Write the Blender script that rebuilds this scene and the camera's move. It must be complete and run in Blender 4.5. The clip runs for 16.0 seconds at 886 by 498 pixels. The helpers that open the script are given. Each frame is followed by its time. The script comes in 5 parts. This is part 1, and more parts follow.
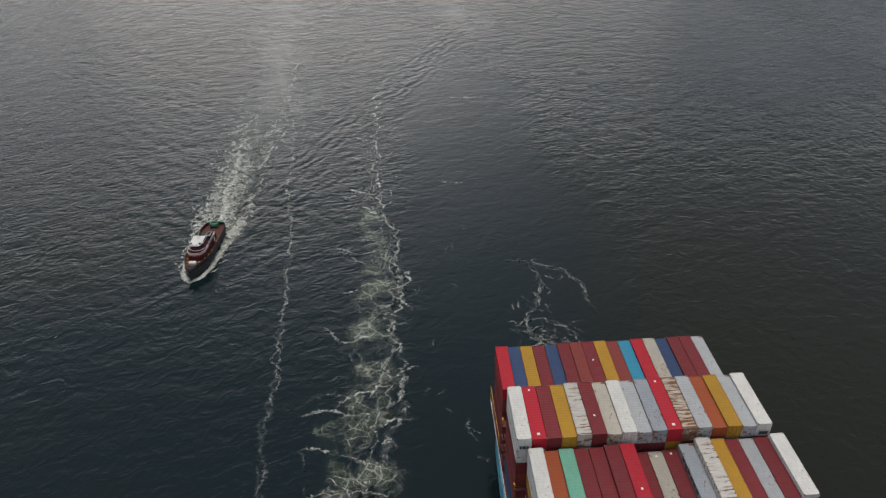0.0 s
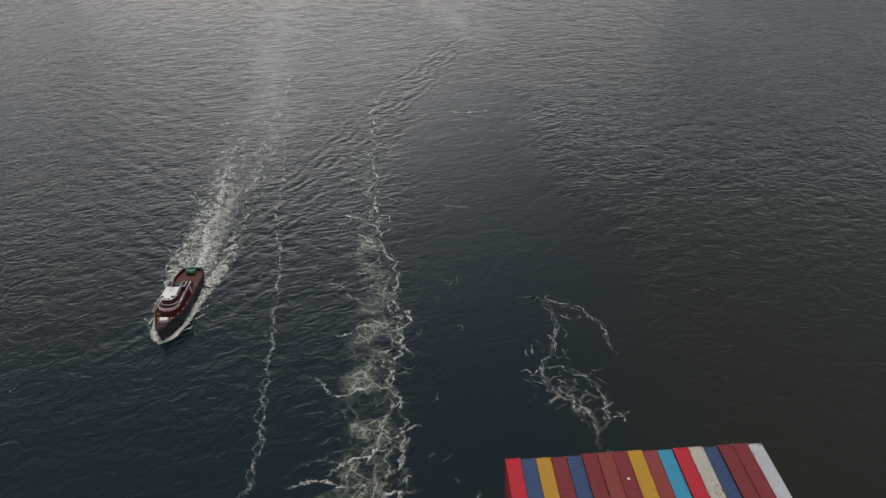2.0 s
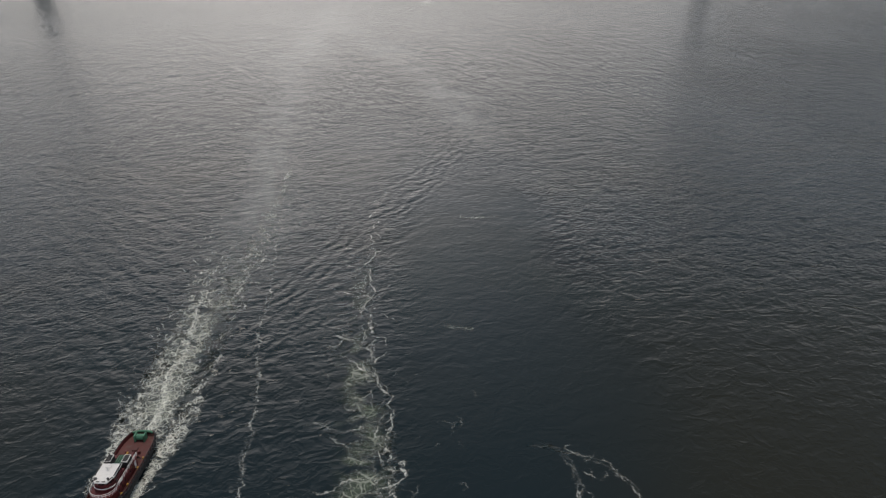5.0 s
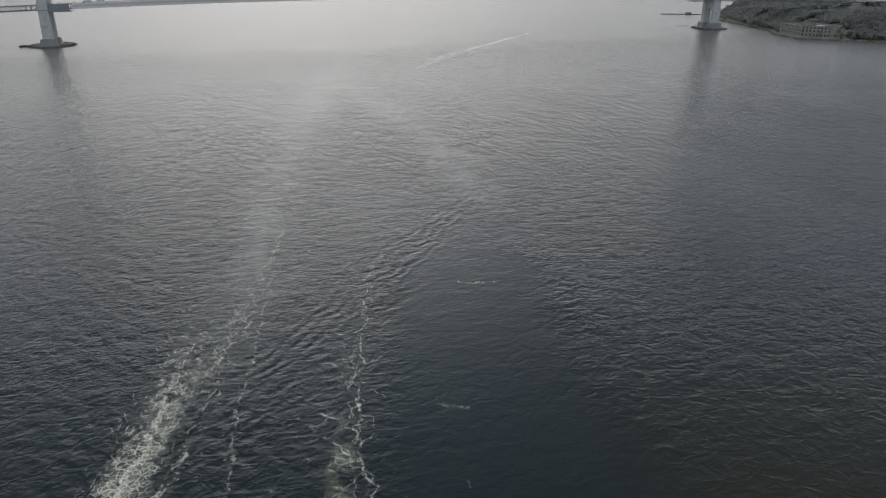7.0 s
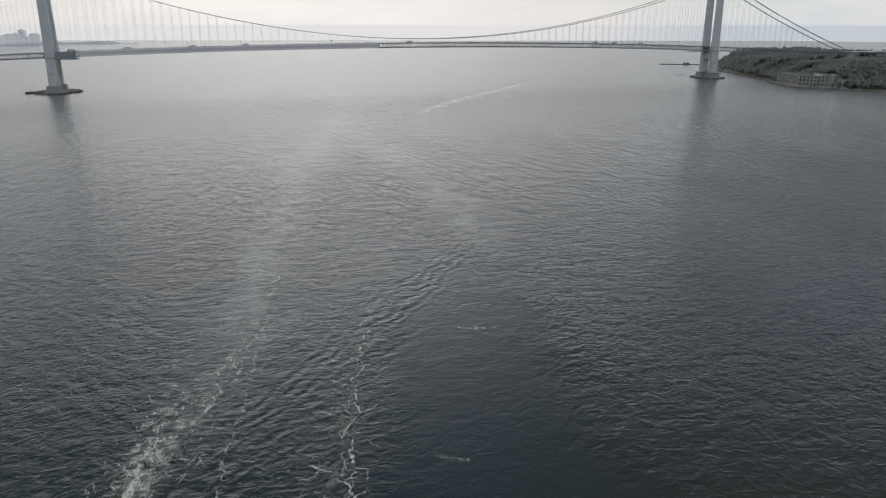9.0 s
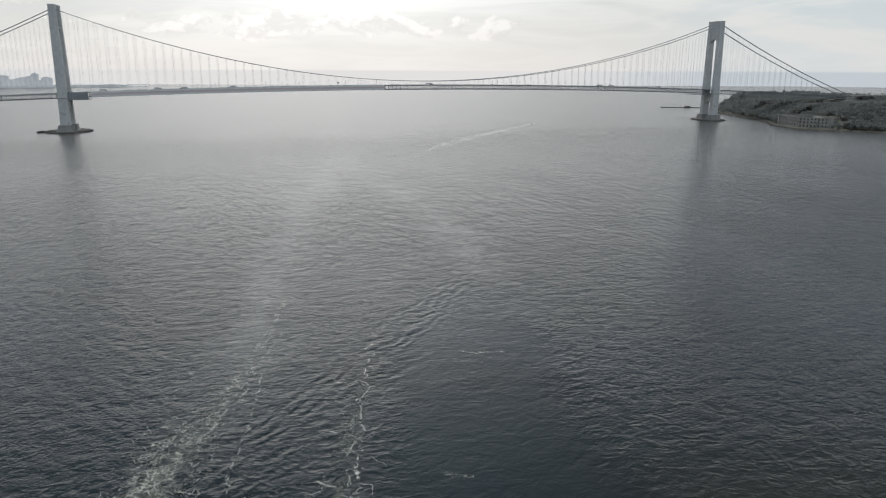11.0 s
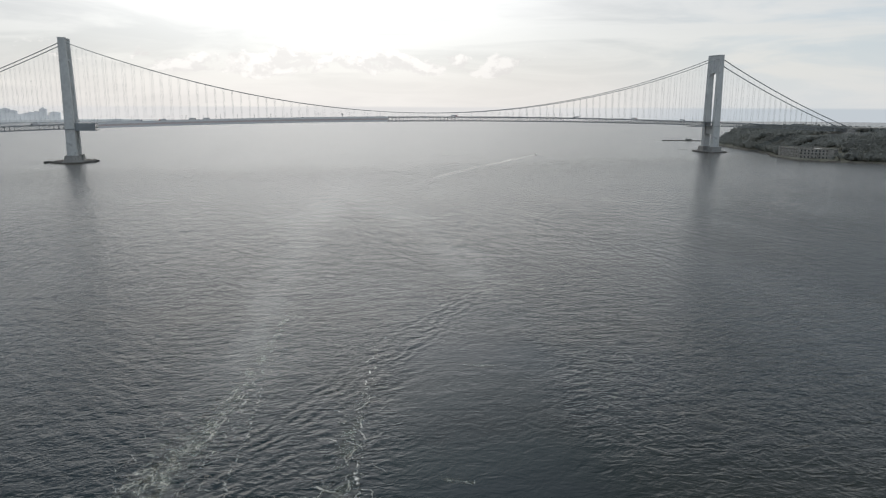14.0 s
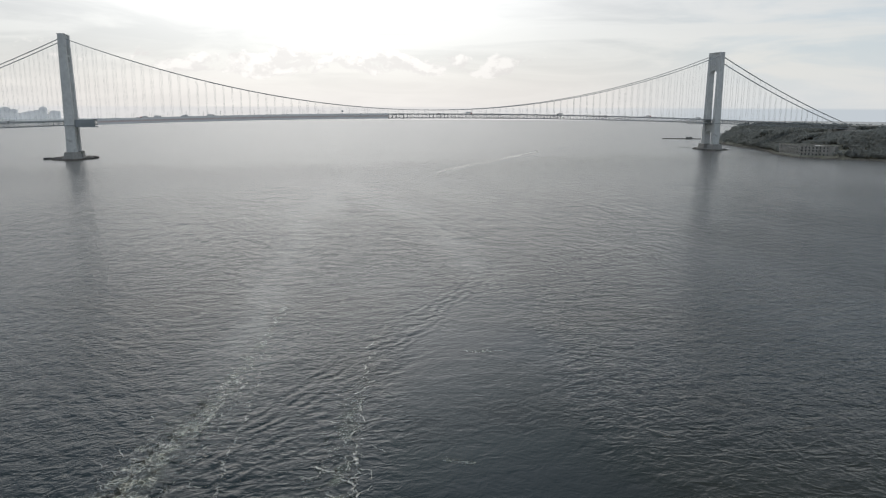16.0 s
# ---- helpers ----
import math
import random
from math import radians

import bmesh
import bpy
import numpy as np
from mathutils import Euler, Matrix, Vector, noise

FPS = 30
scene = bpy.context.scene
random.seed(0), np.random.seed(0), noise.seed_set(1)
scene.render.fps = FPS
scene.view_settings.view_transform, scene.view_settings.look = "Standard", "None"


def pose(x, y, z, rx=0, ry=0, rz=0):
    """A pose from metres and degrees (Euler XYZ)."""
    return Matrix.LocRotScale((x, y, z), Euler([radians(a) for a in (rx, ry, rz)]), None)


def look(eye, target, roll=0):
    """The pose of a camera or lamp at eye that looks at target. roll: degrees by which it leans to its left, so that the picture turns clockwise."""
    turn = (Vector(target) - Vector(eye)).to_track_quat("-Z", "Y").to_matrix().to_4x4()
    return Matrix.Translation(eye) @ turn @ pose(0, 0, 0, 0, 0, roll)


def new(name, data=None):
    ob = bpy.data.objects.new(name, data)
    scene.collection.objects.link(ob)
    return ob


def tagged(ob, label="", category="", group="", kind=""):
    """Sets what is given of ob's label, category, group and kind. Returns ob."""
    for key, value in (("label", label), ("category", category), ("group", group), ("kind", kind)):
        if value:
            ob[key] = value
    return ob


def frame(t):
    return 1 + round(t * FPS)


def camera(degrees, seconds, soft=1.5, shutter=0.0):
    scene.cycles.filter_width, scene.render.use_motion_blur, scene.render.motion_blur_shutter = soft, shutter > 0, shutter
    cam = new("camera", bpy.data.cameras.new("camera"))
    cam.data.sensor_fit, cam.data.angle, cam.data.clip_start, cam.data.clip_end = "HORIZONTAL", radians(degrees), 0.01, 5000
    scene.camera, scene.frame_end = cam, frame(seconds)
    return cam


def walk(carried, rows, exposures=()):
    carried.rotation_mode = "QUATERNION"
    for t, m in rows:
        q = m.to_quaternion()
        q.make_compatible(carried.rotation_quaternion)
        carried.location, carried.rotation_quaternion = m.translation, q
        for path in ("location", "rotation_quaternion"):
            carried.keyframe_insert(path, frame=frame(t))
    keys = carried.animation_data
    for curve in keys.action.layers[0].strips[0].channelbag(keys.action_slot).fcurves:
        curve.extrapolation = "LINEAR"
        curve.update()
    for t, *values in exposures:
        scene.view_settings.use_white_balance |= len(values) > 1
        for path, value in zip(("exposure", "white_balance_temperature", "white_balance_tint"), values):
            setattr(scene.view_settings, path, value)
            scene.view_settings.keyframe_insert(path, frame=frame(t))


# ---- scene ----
# A drone sinks over a strait, past the stern of a container ship and a tug, and tilts up to a long suspension bridge.
# World: x along the bridge, y across it (camera on the south-west, -y), z up from the water.
cam = camera(64.0, 16.0, 1.2)


def shot(t, x, y, z, yaw, pitch, roll):
    """A row of the flight: place, heading, tilt and lean in degrees."""
    a, b = radians(yaw), radians(pitch)
    way = Vector((-math.sin(a) * math.cos(b), math.cos(a) * math.cos(b), math.sin(b)))
    eye = Vector((x, y, z))
    return t, look(eye, eye + way, roll)


FLIGHT = [
    (0, -388.64, -1449.46, 126.76, -16.69, -33.09, -1.79),
    (0.5, -387.34, -1443.89, 125.66, -16.74, -33.01, -1.85),
    (1, -386.05, -1438.24, 124.59, -16.80, -32.90, -1.86),
    (1.5, -384.76, -1432.59, 123.56, -16.87, -32.82, -1.87),
    (2, -383.49, -1427.05, 122.62, -16.91, -32.74, -1.79),
    (2.5, -382.23, -1421.73, 121.78, -17.00, -32.65, -1.68),
    (3, -380.98, -1416.70, 121.05, -17.08, -31.42, -1.56),
    (3.5, -379.68, -1411.92, 120.41, -17.10, -30.05, -1.44),
    (4, -378.25, -1407.30, 119.83, -17.03, -28.57, -1.26),
    (4.2, -377.65, -1405.54, 119.61, -16.97, -27.93, -1.18),
    (6.3, -370.21, -1390.45, 117.63, -16.59, -23.01, -0.07),
    (6.5, -369.62, -1389.00, 117.46, -16.59, -22.58, -0.04),
    (7, -368.25, -1385.48, 117.00, -16.53, -21.40, -0.08),
    (7.5, -367.13, -1382.64, 116.35, -16.48, -20.43, -0.02),
    (8, -366.31, -1380.67, 115.45, -16.46, -19.50, -0.04),
    (8.5, -365.83, -1379.45, 114.35, -16.45, -18.57, 0.02),
    (9, -365.68, -1379.10, 113.11, -16.42, -17.63, 0.06),
    (11.5, -368.04, -1385.59, 106.19, -16.06, -13.46, 0.22),
    (12, -368.06, -1386.05, 104.82, -16.04, -12.76, 0.23),
    (12.5, -367.95, -1386.35, 103.47, -15.97, -12.09, 0.21),
    (13, -367.85, -1386.38, 102.04, -15.90, -11.50, 0.20),
    (13.5, -367.82, -1386.38, 100.56, -15.88, -11.40, 0.21),
    (14, -367.80, -1386.41, 99.04, -15.85, -11.40, 0.21),
    (14.5, -367.76, -1386.32, 97.49, -15.83, -11.40, 0.22),
    (15, -367.70, -1386.16, 95.99, -15.83, -11.40, 0.24),
    (15.5, -367.66, -1386.01, 94.49, -15.83, -11.39, 0.23),
    (16, -367.65, -1385.97, 92.97, -15.84, -11.39, 0.23),
]
EXPOSURES = [(0, 0.22, 6760, 13), (4.2, 0.17, 6820, 14), (7, 0.12, 6580, 12), (9, 0.13, 6500, 11), (11.5, 0.12, 6500, 10), (16, 0.13, 6500, 10)]
walk(cam, [shot(*row) for row in FLIGHT], EXPOSURES)

# ---- sky and sun ----
SUN_AZ, SUN_EL = radians(16.0 - 3.0), radians(78.0)      # azimuth from +y towards +x
SUN_DIR = Vector((math.sin(SUN_AZ) * math.cos(SUN_EL), math.cos(SUN_AZ) * math.cos(SUN_EL), math.sin(SUN_EL)))

BRIGHT_AZ, BRIGHT_EL = radians(6.0), radians(17.0)        # where the cloud is thinnest
BRIGHT_DIR = Vector((math.sin(BRIGHT_AZ) * math.cos(BRIGHT_EL), math.cos(BRIGHT_AZ) * math.cos(BRIGHT_EL), math.sin(BRIGHT_EL)))


def nodes_of(tree):
    """Short hands for adding nodes and links to a tree."""
    tree.nodes.clear()

    def add(kind, **props):
        n = tree.nodes.new(kind)
        for k, v in props.items():
            if k == "operation":
                n.operation = v
            elif k == "blend":
                n.blend_type = v
            elif k == "feature":
                n.feature = v
        return n

    def put(node, **values):
        for k, v in values.items():
            node.inputs[k.replace("_", " ")].default_value = v
        return node

    def link(a, b):
        tree.links.new(a, b)

    def maths(op, a, b=None, clamp=False):
        n = tree.nodes.new("ShaderNodeMath")
        n.operation, n.use_clamp = op, clamp
        for i, v in enumerate((a, b)):
            if v is None:
                continue
            if isinstance(v, (int, float)):
                n.inputs[i].default_value = v
            else:
                tree.links.new(v, n.inputs[i])
        return n.outputs[0]

    def mix(f, a, b, blend="MIX"):
        n = tree.nodes.new("ShaderNodeMix")
        n.data_type, n.blend_type = "RGBA", blend
        for i, v in ((0, f), (6, a), (7, b)):
            if isinstance(v, (int, float)):
                n.inputs[i].default_value = v
            elif isinstance(v, tuple):
                n.inputs[i].default_value = (*v, 1)
            else:
                tree.links.new(v, n.inputs[i])
        return n.outputs[2]

    def ramp(v, lo, hi, a=0.0, b=1.0, smooth=True):
        n = tree.nodes.new("ShaderNodeMapRange")
        n.interpolation_type = "SMOOTHSTEP" if smooth else "LINEAR"
        tree.links.new(v, n.inputs[0])
        for i, x in enumerate((lo, hi, a, b)):
            n.inputs[i + 1].default_value = x
        return n.outputs[0]

    def noise_tex(vec, scale, detail=3.0, rough=0.55, stretch=None, turn=0.0, distort=0.0):
        m = tree.nodes.new("ShaderNodeMapping")
        m.inputs["Rotation"].default_value = (0, 0, turn)
        if stretch:
            m.inputs["Scale"].default_value = stretch
        tree.links.new(vec, m.inputs[0])
        n = tree.nodes.new("ShaderNodeTexNoise")
        n.inputs["Scale"].default_value, n.inputs["Detail"].default_value = scale, detail
        n.inputs["Roughness"].default_value, n.inputs["Distortion"].default_value = rough, distort
        tree.links.new(m.outputs[0], n.inputs["Vector"])
        return n.outputs[0]

    return add, put, link, maths, mix, ramp, noise_tex


def build_world():
    world = bpy.data.worlds.new("sky")
    scene.world = world
    world.use_nodes = True
    add, put, link, maths, mix, ramp, noise_tex = nodes_of(world.node_tree)
    sky = add("ShaderNodeTexSky")
    sky.sky_type, sky.sun_disc = "NISHITA", False
    sky.sun_elevation, sky.sun_rotation = SUN_EL, SUN_AZ
    sky.air_density, sky.dust_density = 1.0, 1.0
    clear = mix(1.0, sky.outputs[0], (0.10, 0.10, 0.10), "MULTIPLY")
    coord = add("ShaderNodeTexCoord").outputs["Generated"]
    part_ = add("ShaderNodeSeparateXYZ")
    link(coord, part_.inputs[0])
    up = part_.outputs["Z"]
    dot = add("ShaderNodeVectorMath", operation="DOT_PRODUCT")
    link(coord, dot.inputs[0])
    dot.inputs[1].default_value = BRIGHT_DIR
    near = dot.outputs["Value"]
    glow = maths("POWER", maths("MAXIMUM", near, 0.0), 20.0)
    # a veil of stratus in layers, thin and bright low over the sea and thicker overhead, with a bank of low cumulus
    layers = noise_tex(coord, 2.3, 7, 0.55, (1, 1, 8.0), 0.4, 0.7)
    streak = ramp(layers, 0.44, 0.58)
    wisps = ramp(noise_tex(coord, 5.0, 6, 0.6, (1, 1, 6.0), 1.1, 0.9), 0.42, 0.64)
    lumps = (1.0, 1.0, 1.7)
    puff = noise_tex(coord, 17.0, 8, 0.60, lumps, 0.3, 0.25)
    lift = add("ShaderNodeVectorMath", operation="ADD")
    link(coord, lift.inputs[0])
    lift.inputs[1].default_value = (-0.004, 0.0, 0.012)
    above = noise_tex(lift.outputs[0], 17.0, 8, 0.60, lumps, 0.3, 0.25)
    bank = maths("MULTIPLY", ramp(up, 0.030, 0.046), ramp(up, 0.088, 0.060))
    bank = maths("MULTIPLY", bank, ramp(near, 0.90, 0.945))
    puffs = ramp(maths("ADD", puff, maths("MULTIPLY", bank, 0.22)), 0.67, 0.74)
    puffs = maths("MULTIPLY", puffs, ramp(bank, 0.0, 0.3))
    rim = ramp(maths("SUBTRACT", puff, above), -0.02, 0.10)
    thick = mix(ramp(near, 0.80, 0.93), (0.60, 0.645, 0.675), (0.60, 0.595, 0.585))
    low_veil = mix(streak, thick, (0.74, 0.73, 0.71))
    low_veil = mix(maths("MULTIPLY", wisps, 0.35), low_veil, (0.80, 0.785, 0.765))
    high_veil = mix(streak, (0.235, 0.31, 0.385), (0.325, 0.385, 0.44))
    veil = mix(ramp(up, 0.13, 0.48), low_veil, high_veil)
    # dimmest square to the bright quarter, a little lighter again behind
    around = mix(ramp(near, 0.50, 0.96), (0.90, 0.92, 0.94), (1.0, 0.995, 0.985))
    around = mix(ramp(near, 0.25, -0.5), around, (1.14, 1.14, 1.14))
    veil = mix(1.0, veil, around, "MULTIPLY")
    open_sky = mix(0.8, clear, veil)
    open_sky = mix(maths("MULTIPLY", puffs, 0.75), open_sky, mix(rim, (0.58, 0.565, 0.555), (0.82, 0.80, 0.775)))
    haze = ramp(maths("ABSOLUTE", up), 0.0, 0.09, 1.0, 0.0)
    air = mix(maths("MULTIPLY", haze, 0.55), open_sky, mix(ramp(near, 0.75, 0.95), (0.68, 0.695, 0.705), (0.80, 0.765, 0.74)))
    glow = maths("MULTIPLY", glow, ramp(up, 0.01, 0.20, 0.34, 1.0))
    lit = mix(glow, (0, 0, 0), (0.84, 0.825, 0.795))
    air = mix(1.0, air, lit, "ADD")
    # the far sea, past the edge of the ground sheet
    sea = mix(ramp(near, 0.80, 0.93), (0.50, 0.545, 0.585), (0.70, 0.69, 0.685))
    out = mix(ramp(up, -0.0035, 0.0005), sea, air)
    bg = add("ShaderNodeBackground")
    bg.inputs["Strength"].default_value = 1.0
    link(out, bg.inputs["Color"])
    link(bg.outputs[0], add("ShaderNodeOutputWorld").inputs["Surface"])


build_world()
sun = new("sun", bpy.data.lights.new("sun", "SUN"))
sun.data.energy, sun.data.angle, sun.data.color = 1.35, radians(20), (1.0, 0.92, 0.80)
sun.matrix_world = look(SUN_DIR * 100, (0, 0, 0))

# ---- materials ----


def surface(name, colour, rough=0.6, metal=0.0, grain=1.0, amount=0.18, stain=None, stain_amount=0.0, stain_scale=0.3,
            bump=0.0, per_object=0.0, stretch=None, ends=None):
    """A painted, rusted or stony surface: colour varied at two scales, with stains and a fine relief."""
    m = bpy.data.materials.new(name)
    m.use_nodes = True
    add, put, link, maths, mix, ramp, noise_tex = nodes_of(m.node_tree)
    co = add("ShaderNodeTexCoord").outputs["Object"]
    fine = noise_tex(co, 2.2 * grain, 6, 0.65, stretch)
    broad = noise_tex(co, 0.35 * grain, 3, 0.5, stretch)
    tone = maths("ADD", maths("MULTIPLY", fine, 0.6), maths("MULTIPLY", broad, 0.4))
    dark = tuple(c * (1 - amount * 1.6) for c in colour)
    light = tuple(min(1, c * (1 + amount)) for c in colour)
    col = mix(ramp(tone, 0.3, 0.7), dark, light)
    if per_object:
        rnd = add("ShaderNodeObjectInfo").outputs["Random"]
        col = mix(maths("MULTIPLY", rnd, per_object), col, tuple(c * 0.35 for c in colour))
    if stain:
        field = noise_tex(co, stain_scale * 3, 6, 0.7, stretch, 0.0, 0.6)
        if ends:
            xyz = add("ShaderNodeSeparateXYZ")
            link(co, xyz.inputs[0])
            far = maths("ABSOLUTE", maths("SUBTRACT", xyz.outputs["Y"], ends[0]))
            wide = maths("ABSOLUTE", xyz.outputs["X"])
            rim = maths("MAXIMUM", ramp(far, ends[1] - 0.7, ends[1]), maths("MULTIPLY", ramp(wide, 0.95, 1.22), 0.5))
            field = maths("ADD", field, maths("MULTIPLY", rim, ends[2]))
        spots = ramp(field, 0.62 - 0.3 * stain_amount, 0.70 - 0.2 * stain_amount)
        col = mix(spots, col, stain)
    b = add("ShaderNodeBsdfPrincipled")
    link(col, b.inputs["Base Color"])
    b.inputs["Metallic"].default_value = metal
    link(ramp(fine, 0.3, 0.7, max(0.05, rough - 0.12), min(1, rough + 0.12)), b.inputs["Roughness"])
    if bump:
        n = add("ShaderNodeBump")
        n.inputs["Strength"].default_value, n.inputs["Distance"].default_value = 0.6, bump
        link(fine, n.inputs["Height"])
        link(n.outputs[0], b.inputs["Normal"])
    link(b.outputs[0], add("ShaderNodeOutputMaterial").inputs["Surface"])
    return m


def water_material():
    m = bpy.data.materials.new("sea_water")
    m.use_nodes = True
    add, put, link, maths, mix, ramp, noise_tex = nodes_of(m.node_tree)
    co = add("ShaderNodeTexCoord").outputs["Object"]
    turn = radians(-16)
    murk = noise_tex(co, 0.012, 3, 0.5)

    def crests(scale, stretch, angle, distort):
        """Wavelets with sharp tops and round troughs."""
        n = noise_tex(co, scale, 2, 0.5, stretch, angle, distort)
        return maths("SUBTRACT", 1.0, maths("MULTIPLY", maths("ABSOLUTE", maths("SUBTRACT", n, 0.5)), 2.0))

    swell = noise_tex(co, 0.13, 2, 0.5, (0.6, 1.0, 1), turn + 0.08, 0.4)
    chop = crests(0.20, (0.8, 1.0, 1), turn - 0.10, 0.5)
    wavelet = crests(0.50, (0.9, 1.0, 1), turn + 0.16, 0.6)
    groups = noise_tex(co, 0.11, 3, 0.6, (1.3, 0.42, 1), turn - 0.05, 0.7)
    ripple = noise_tex(co, 1.7, 3, 0.6, (0.8, 1.0, 1), turn - 0.2, 0.3)
    patch = ramp(noise_tex(co, 0.008, 3, 0.5, (1.0, 0.45, 1), turn), 0.32, 0.66, 0.75, 1.15)
    xyz = add("ShaderNodeSeparateXYZ")
    link(co, xyz.inputs[0])
    X, Y = xyz.outputs["X"], xyz.outputs["Y"]

    def along(dx, dy, x0, y0):
        return maths("ADD", maths("MULTIPLY", maths("SUBTRACT", X, x0), dx), maths("MULTIPLY", maths("SUBTRACT", Y, y0), dy))

    # the ship has smoothed a lane of water behind it
    lane = along(0.968, -0.249, -327.0, -1353.0)
    lane = maths("ADD", lane, maths("MULTIPLY", maths("SUBTRACT", murk, 0.5), 40.0))
    slick = maths("MULTIPLY", maths("MULTIPLY", ramp(lane, -50, -30), ramp(lane, 34, 8)), ramp(Y, -1010, -1140))
    calm = maths("MULTIPLY", maths("SUBTRACT", 1.0, maths("MULTIPLY", slick, 0.72)), ramp(Y, -1200, -1325, 1.0, 0.45))

    # old wake lanes, smooth and painted paler for sky sheen, spread from the bridge towards the ship
    ragged = noise_tex(co, 0.022, 4, 0.6)
    fleck = ramp(noise_tex(co, 0.05, 5, 0.65, (1.0, 0.35, 1), turn), 0.36, 0.66, 0.25, 1.0)

    def smooth_lane(x0, y0, x1, y1, half):
        d = Vector((x1 - x0, y1 - y0))
        length = d.length
        d.normalize()
        off = maths("ADD", maths("ABSOLUTE", along(-d.y, d.x, x0, y0)), maths("MULTIPLY", maths("SUBTRACT", ragged, 0.5), half * 2))
        run = along(d.x, d.y, x0, y0)
        return maths("MULTIPLY", ramp(off, 0.0, half, 1.0, 0.0), maths("MULTIPLY", ramp(run, -0.12 * length, 0.15 * length), ramp(run, 1.12 * length, 0.8 * length)))

    lanes = smooth_lane(-205, -330, -334, -873, 34)
    for leg in ((-322, -820, -378, -1160, 24), (-255, -560, -222, -830, 40), (-221, -800, -240, -1040, 30)):
        lanes = maths("MAXIMUM", lanes, smooth_lane(*leg))
    calm = maths("MULTIPLY", calm, maths("SUBTRACT", 1.0, maths("MULTIPLY", lanes, 0.30)))
    calm = maths("MULTIPLY", calm, ramp(Y, -1080, -420, 1.0, 0.30))

    def train(crest, x0, y0, wave, half, y_lo, y_hi, line):
        """A train of wake waves with crests along one heading, within a band along another."""
        a, b = radians(crest + 90), radians(line)
        phase = along(math.cos(a), math.sin(a), x0, y0)
        bend = maths("MULTIPLY", noise_tex(co, 0.05, 4, 0.55), wave * 3.6)
        crest_h = maths("SINE", maths("MULTIPLY", maths("ADD", phase, bend), math.tau / wave))
        off = maths("ABSOLUTE", along(-math.sin(b), math.cos(b), x0, y0))
        band = maths("MULTIPLY", ramp(off, half * 0.35, half, 1.0, 0.0), maths("MULTIPLY", ramp(Y, y_lo, y_lo + 40), ramp(Y, y_hi, y_hi - 90)))
        band = maths("MULTIPLY", band, ramp(noise_tex(co, 0.05, 2, 0.5), 0.32, 0.55, 0.3, 1.0))
        return maths("MULTIPLY", crest_h, band)

    wakes = maths("ADD", maths("MULTIPLY", train(51, -340, -1150, 5.6, 15, -1240, -975, 53), 0.12), maths("MULTIPLY", train(34, -352, -1180, 6.2, 22, -1290, -1090, 53), 0.075))
    wakes = maths("ADD", wakes, maths("MULTIPLY", train(-60, -430, -1100, 8.0, 42, -1260, -930, -75 + 180), 0.09))
    height = maths("ADD", maths("MULTIPLY", swell, 0.75), maths("ADD", maths("MULTIPLY", chop, 0.50), maths("ADD", maths("MULTIPLY", wavelet, ramp(Y, -1140, -1240, 0.29, 0.14)), maths("MULTIPLY", ripple, 0.09))))
    height = maths("ADD", height, maths("MULTIPLY", groups, ramp(Y, -1150, -650, 0.15, 5.0)))
    height = maths("ADD", maths("MULTIPLY", maths("MULTIPLY", height, patch), calm), wakes)
    n = add("ShaderNodeBump")
    n.inputs["Strength"].default_value, n.inputs["Distance"].default_value = 1.0, 1.0
    link(height, n.inputs["Height"])
    b = add("ShaderNodeBsdfPrincipled")
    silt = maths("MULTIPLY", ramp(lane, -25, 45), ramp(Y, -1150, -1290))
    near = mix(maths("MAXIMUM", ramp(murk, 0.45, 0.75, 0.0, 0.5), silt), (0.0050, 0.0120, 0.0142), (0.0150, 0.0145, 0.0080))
    # paler with distance: the brightness of far haze is put into the base colour
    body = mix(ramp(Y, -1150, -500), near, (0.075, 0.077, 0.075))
    # the lanes' sheen is mixed in as a lighter base colour
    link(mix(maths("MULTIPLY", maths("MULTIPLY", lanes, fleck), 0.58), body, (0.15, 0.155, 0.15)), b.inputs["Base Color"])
    b.inputs["IOR"].default_value = 1.333
    link(ramp(Y, -1200, -300, 0.08, 0.20), b.inputs["Roughness"])
    link(n.outputs[0], b.inputs["Normal"])
    link(b.outputs[0], add("ShaderNodeOutputMaterial").inputs["Surface"])
    return m


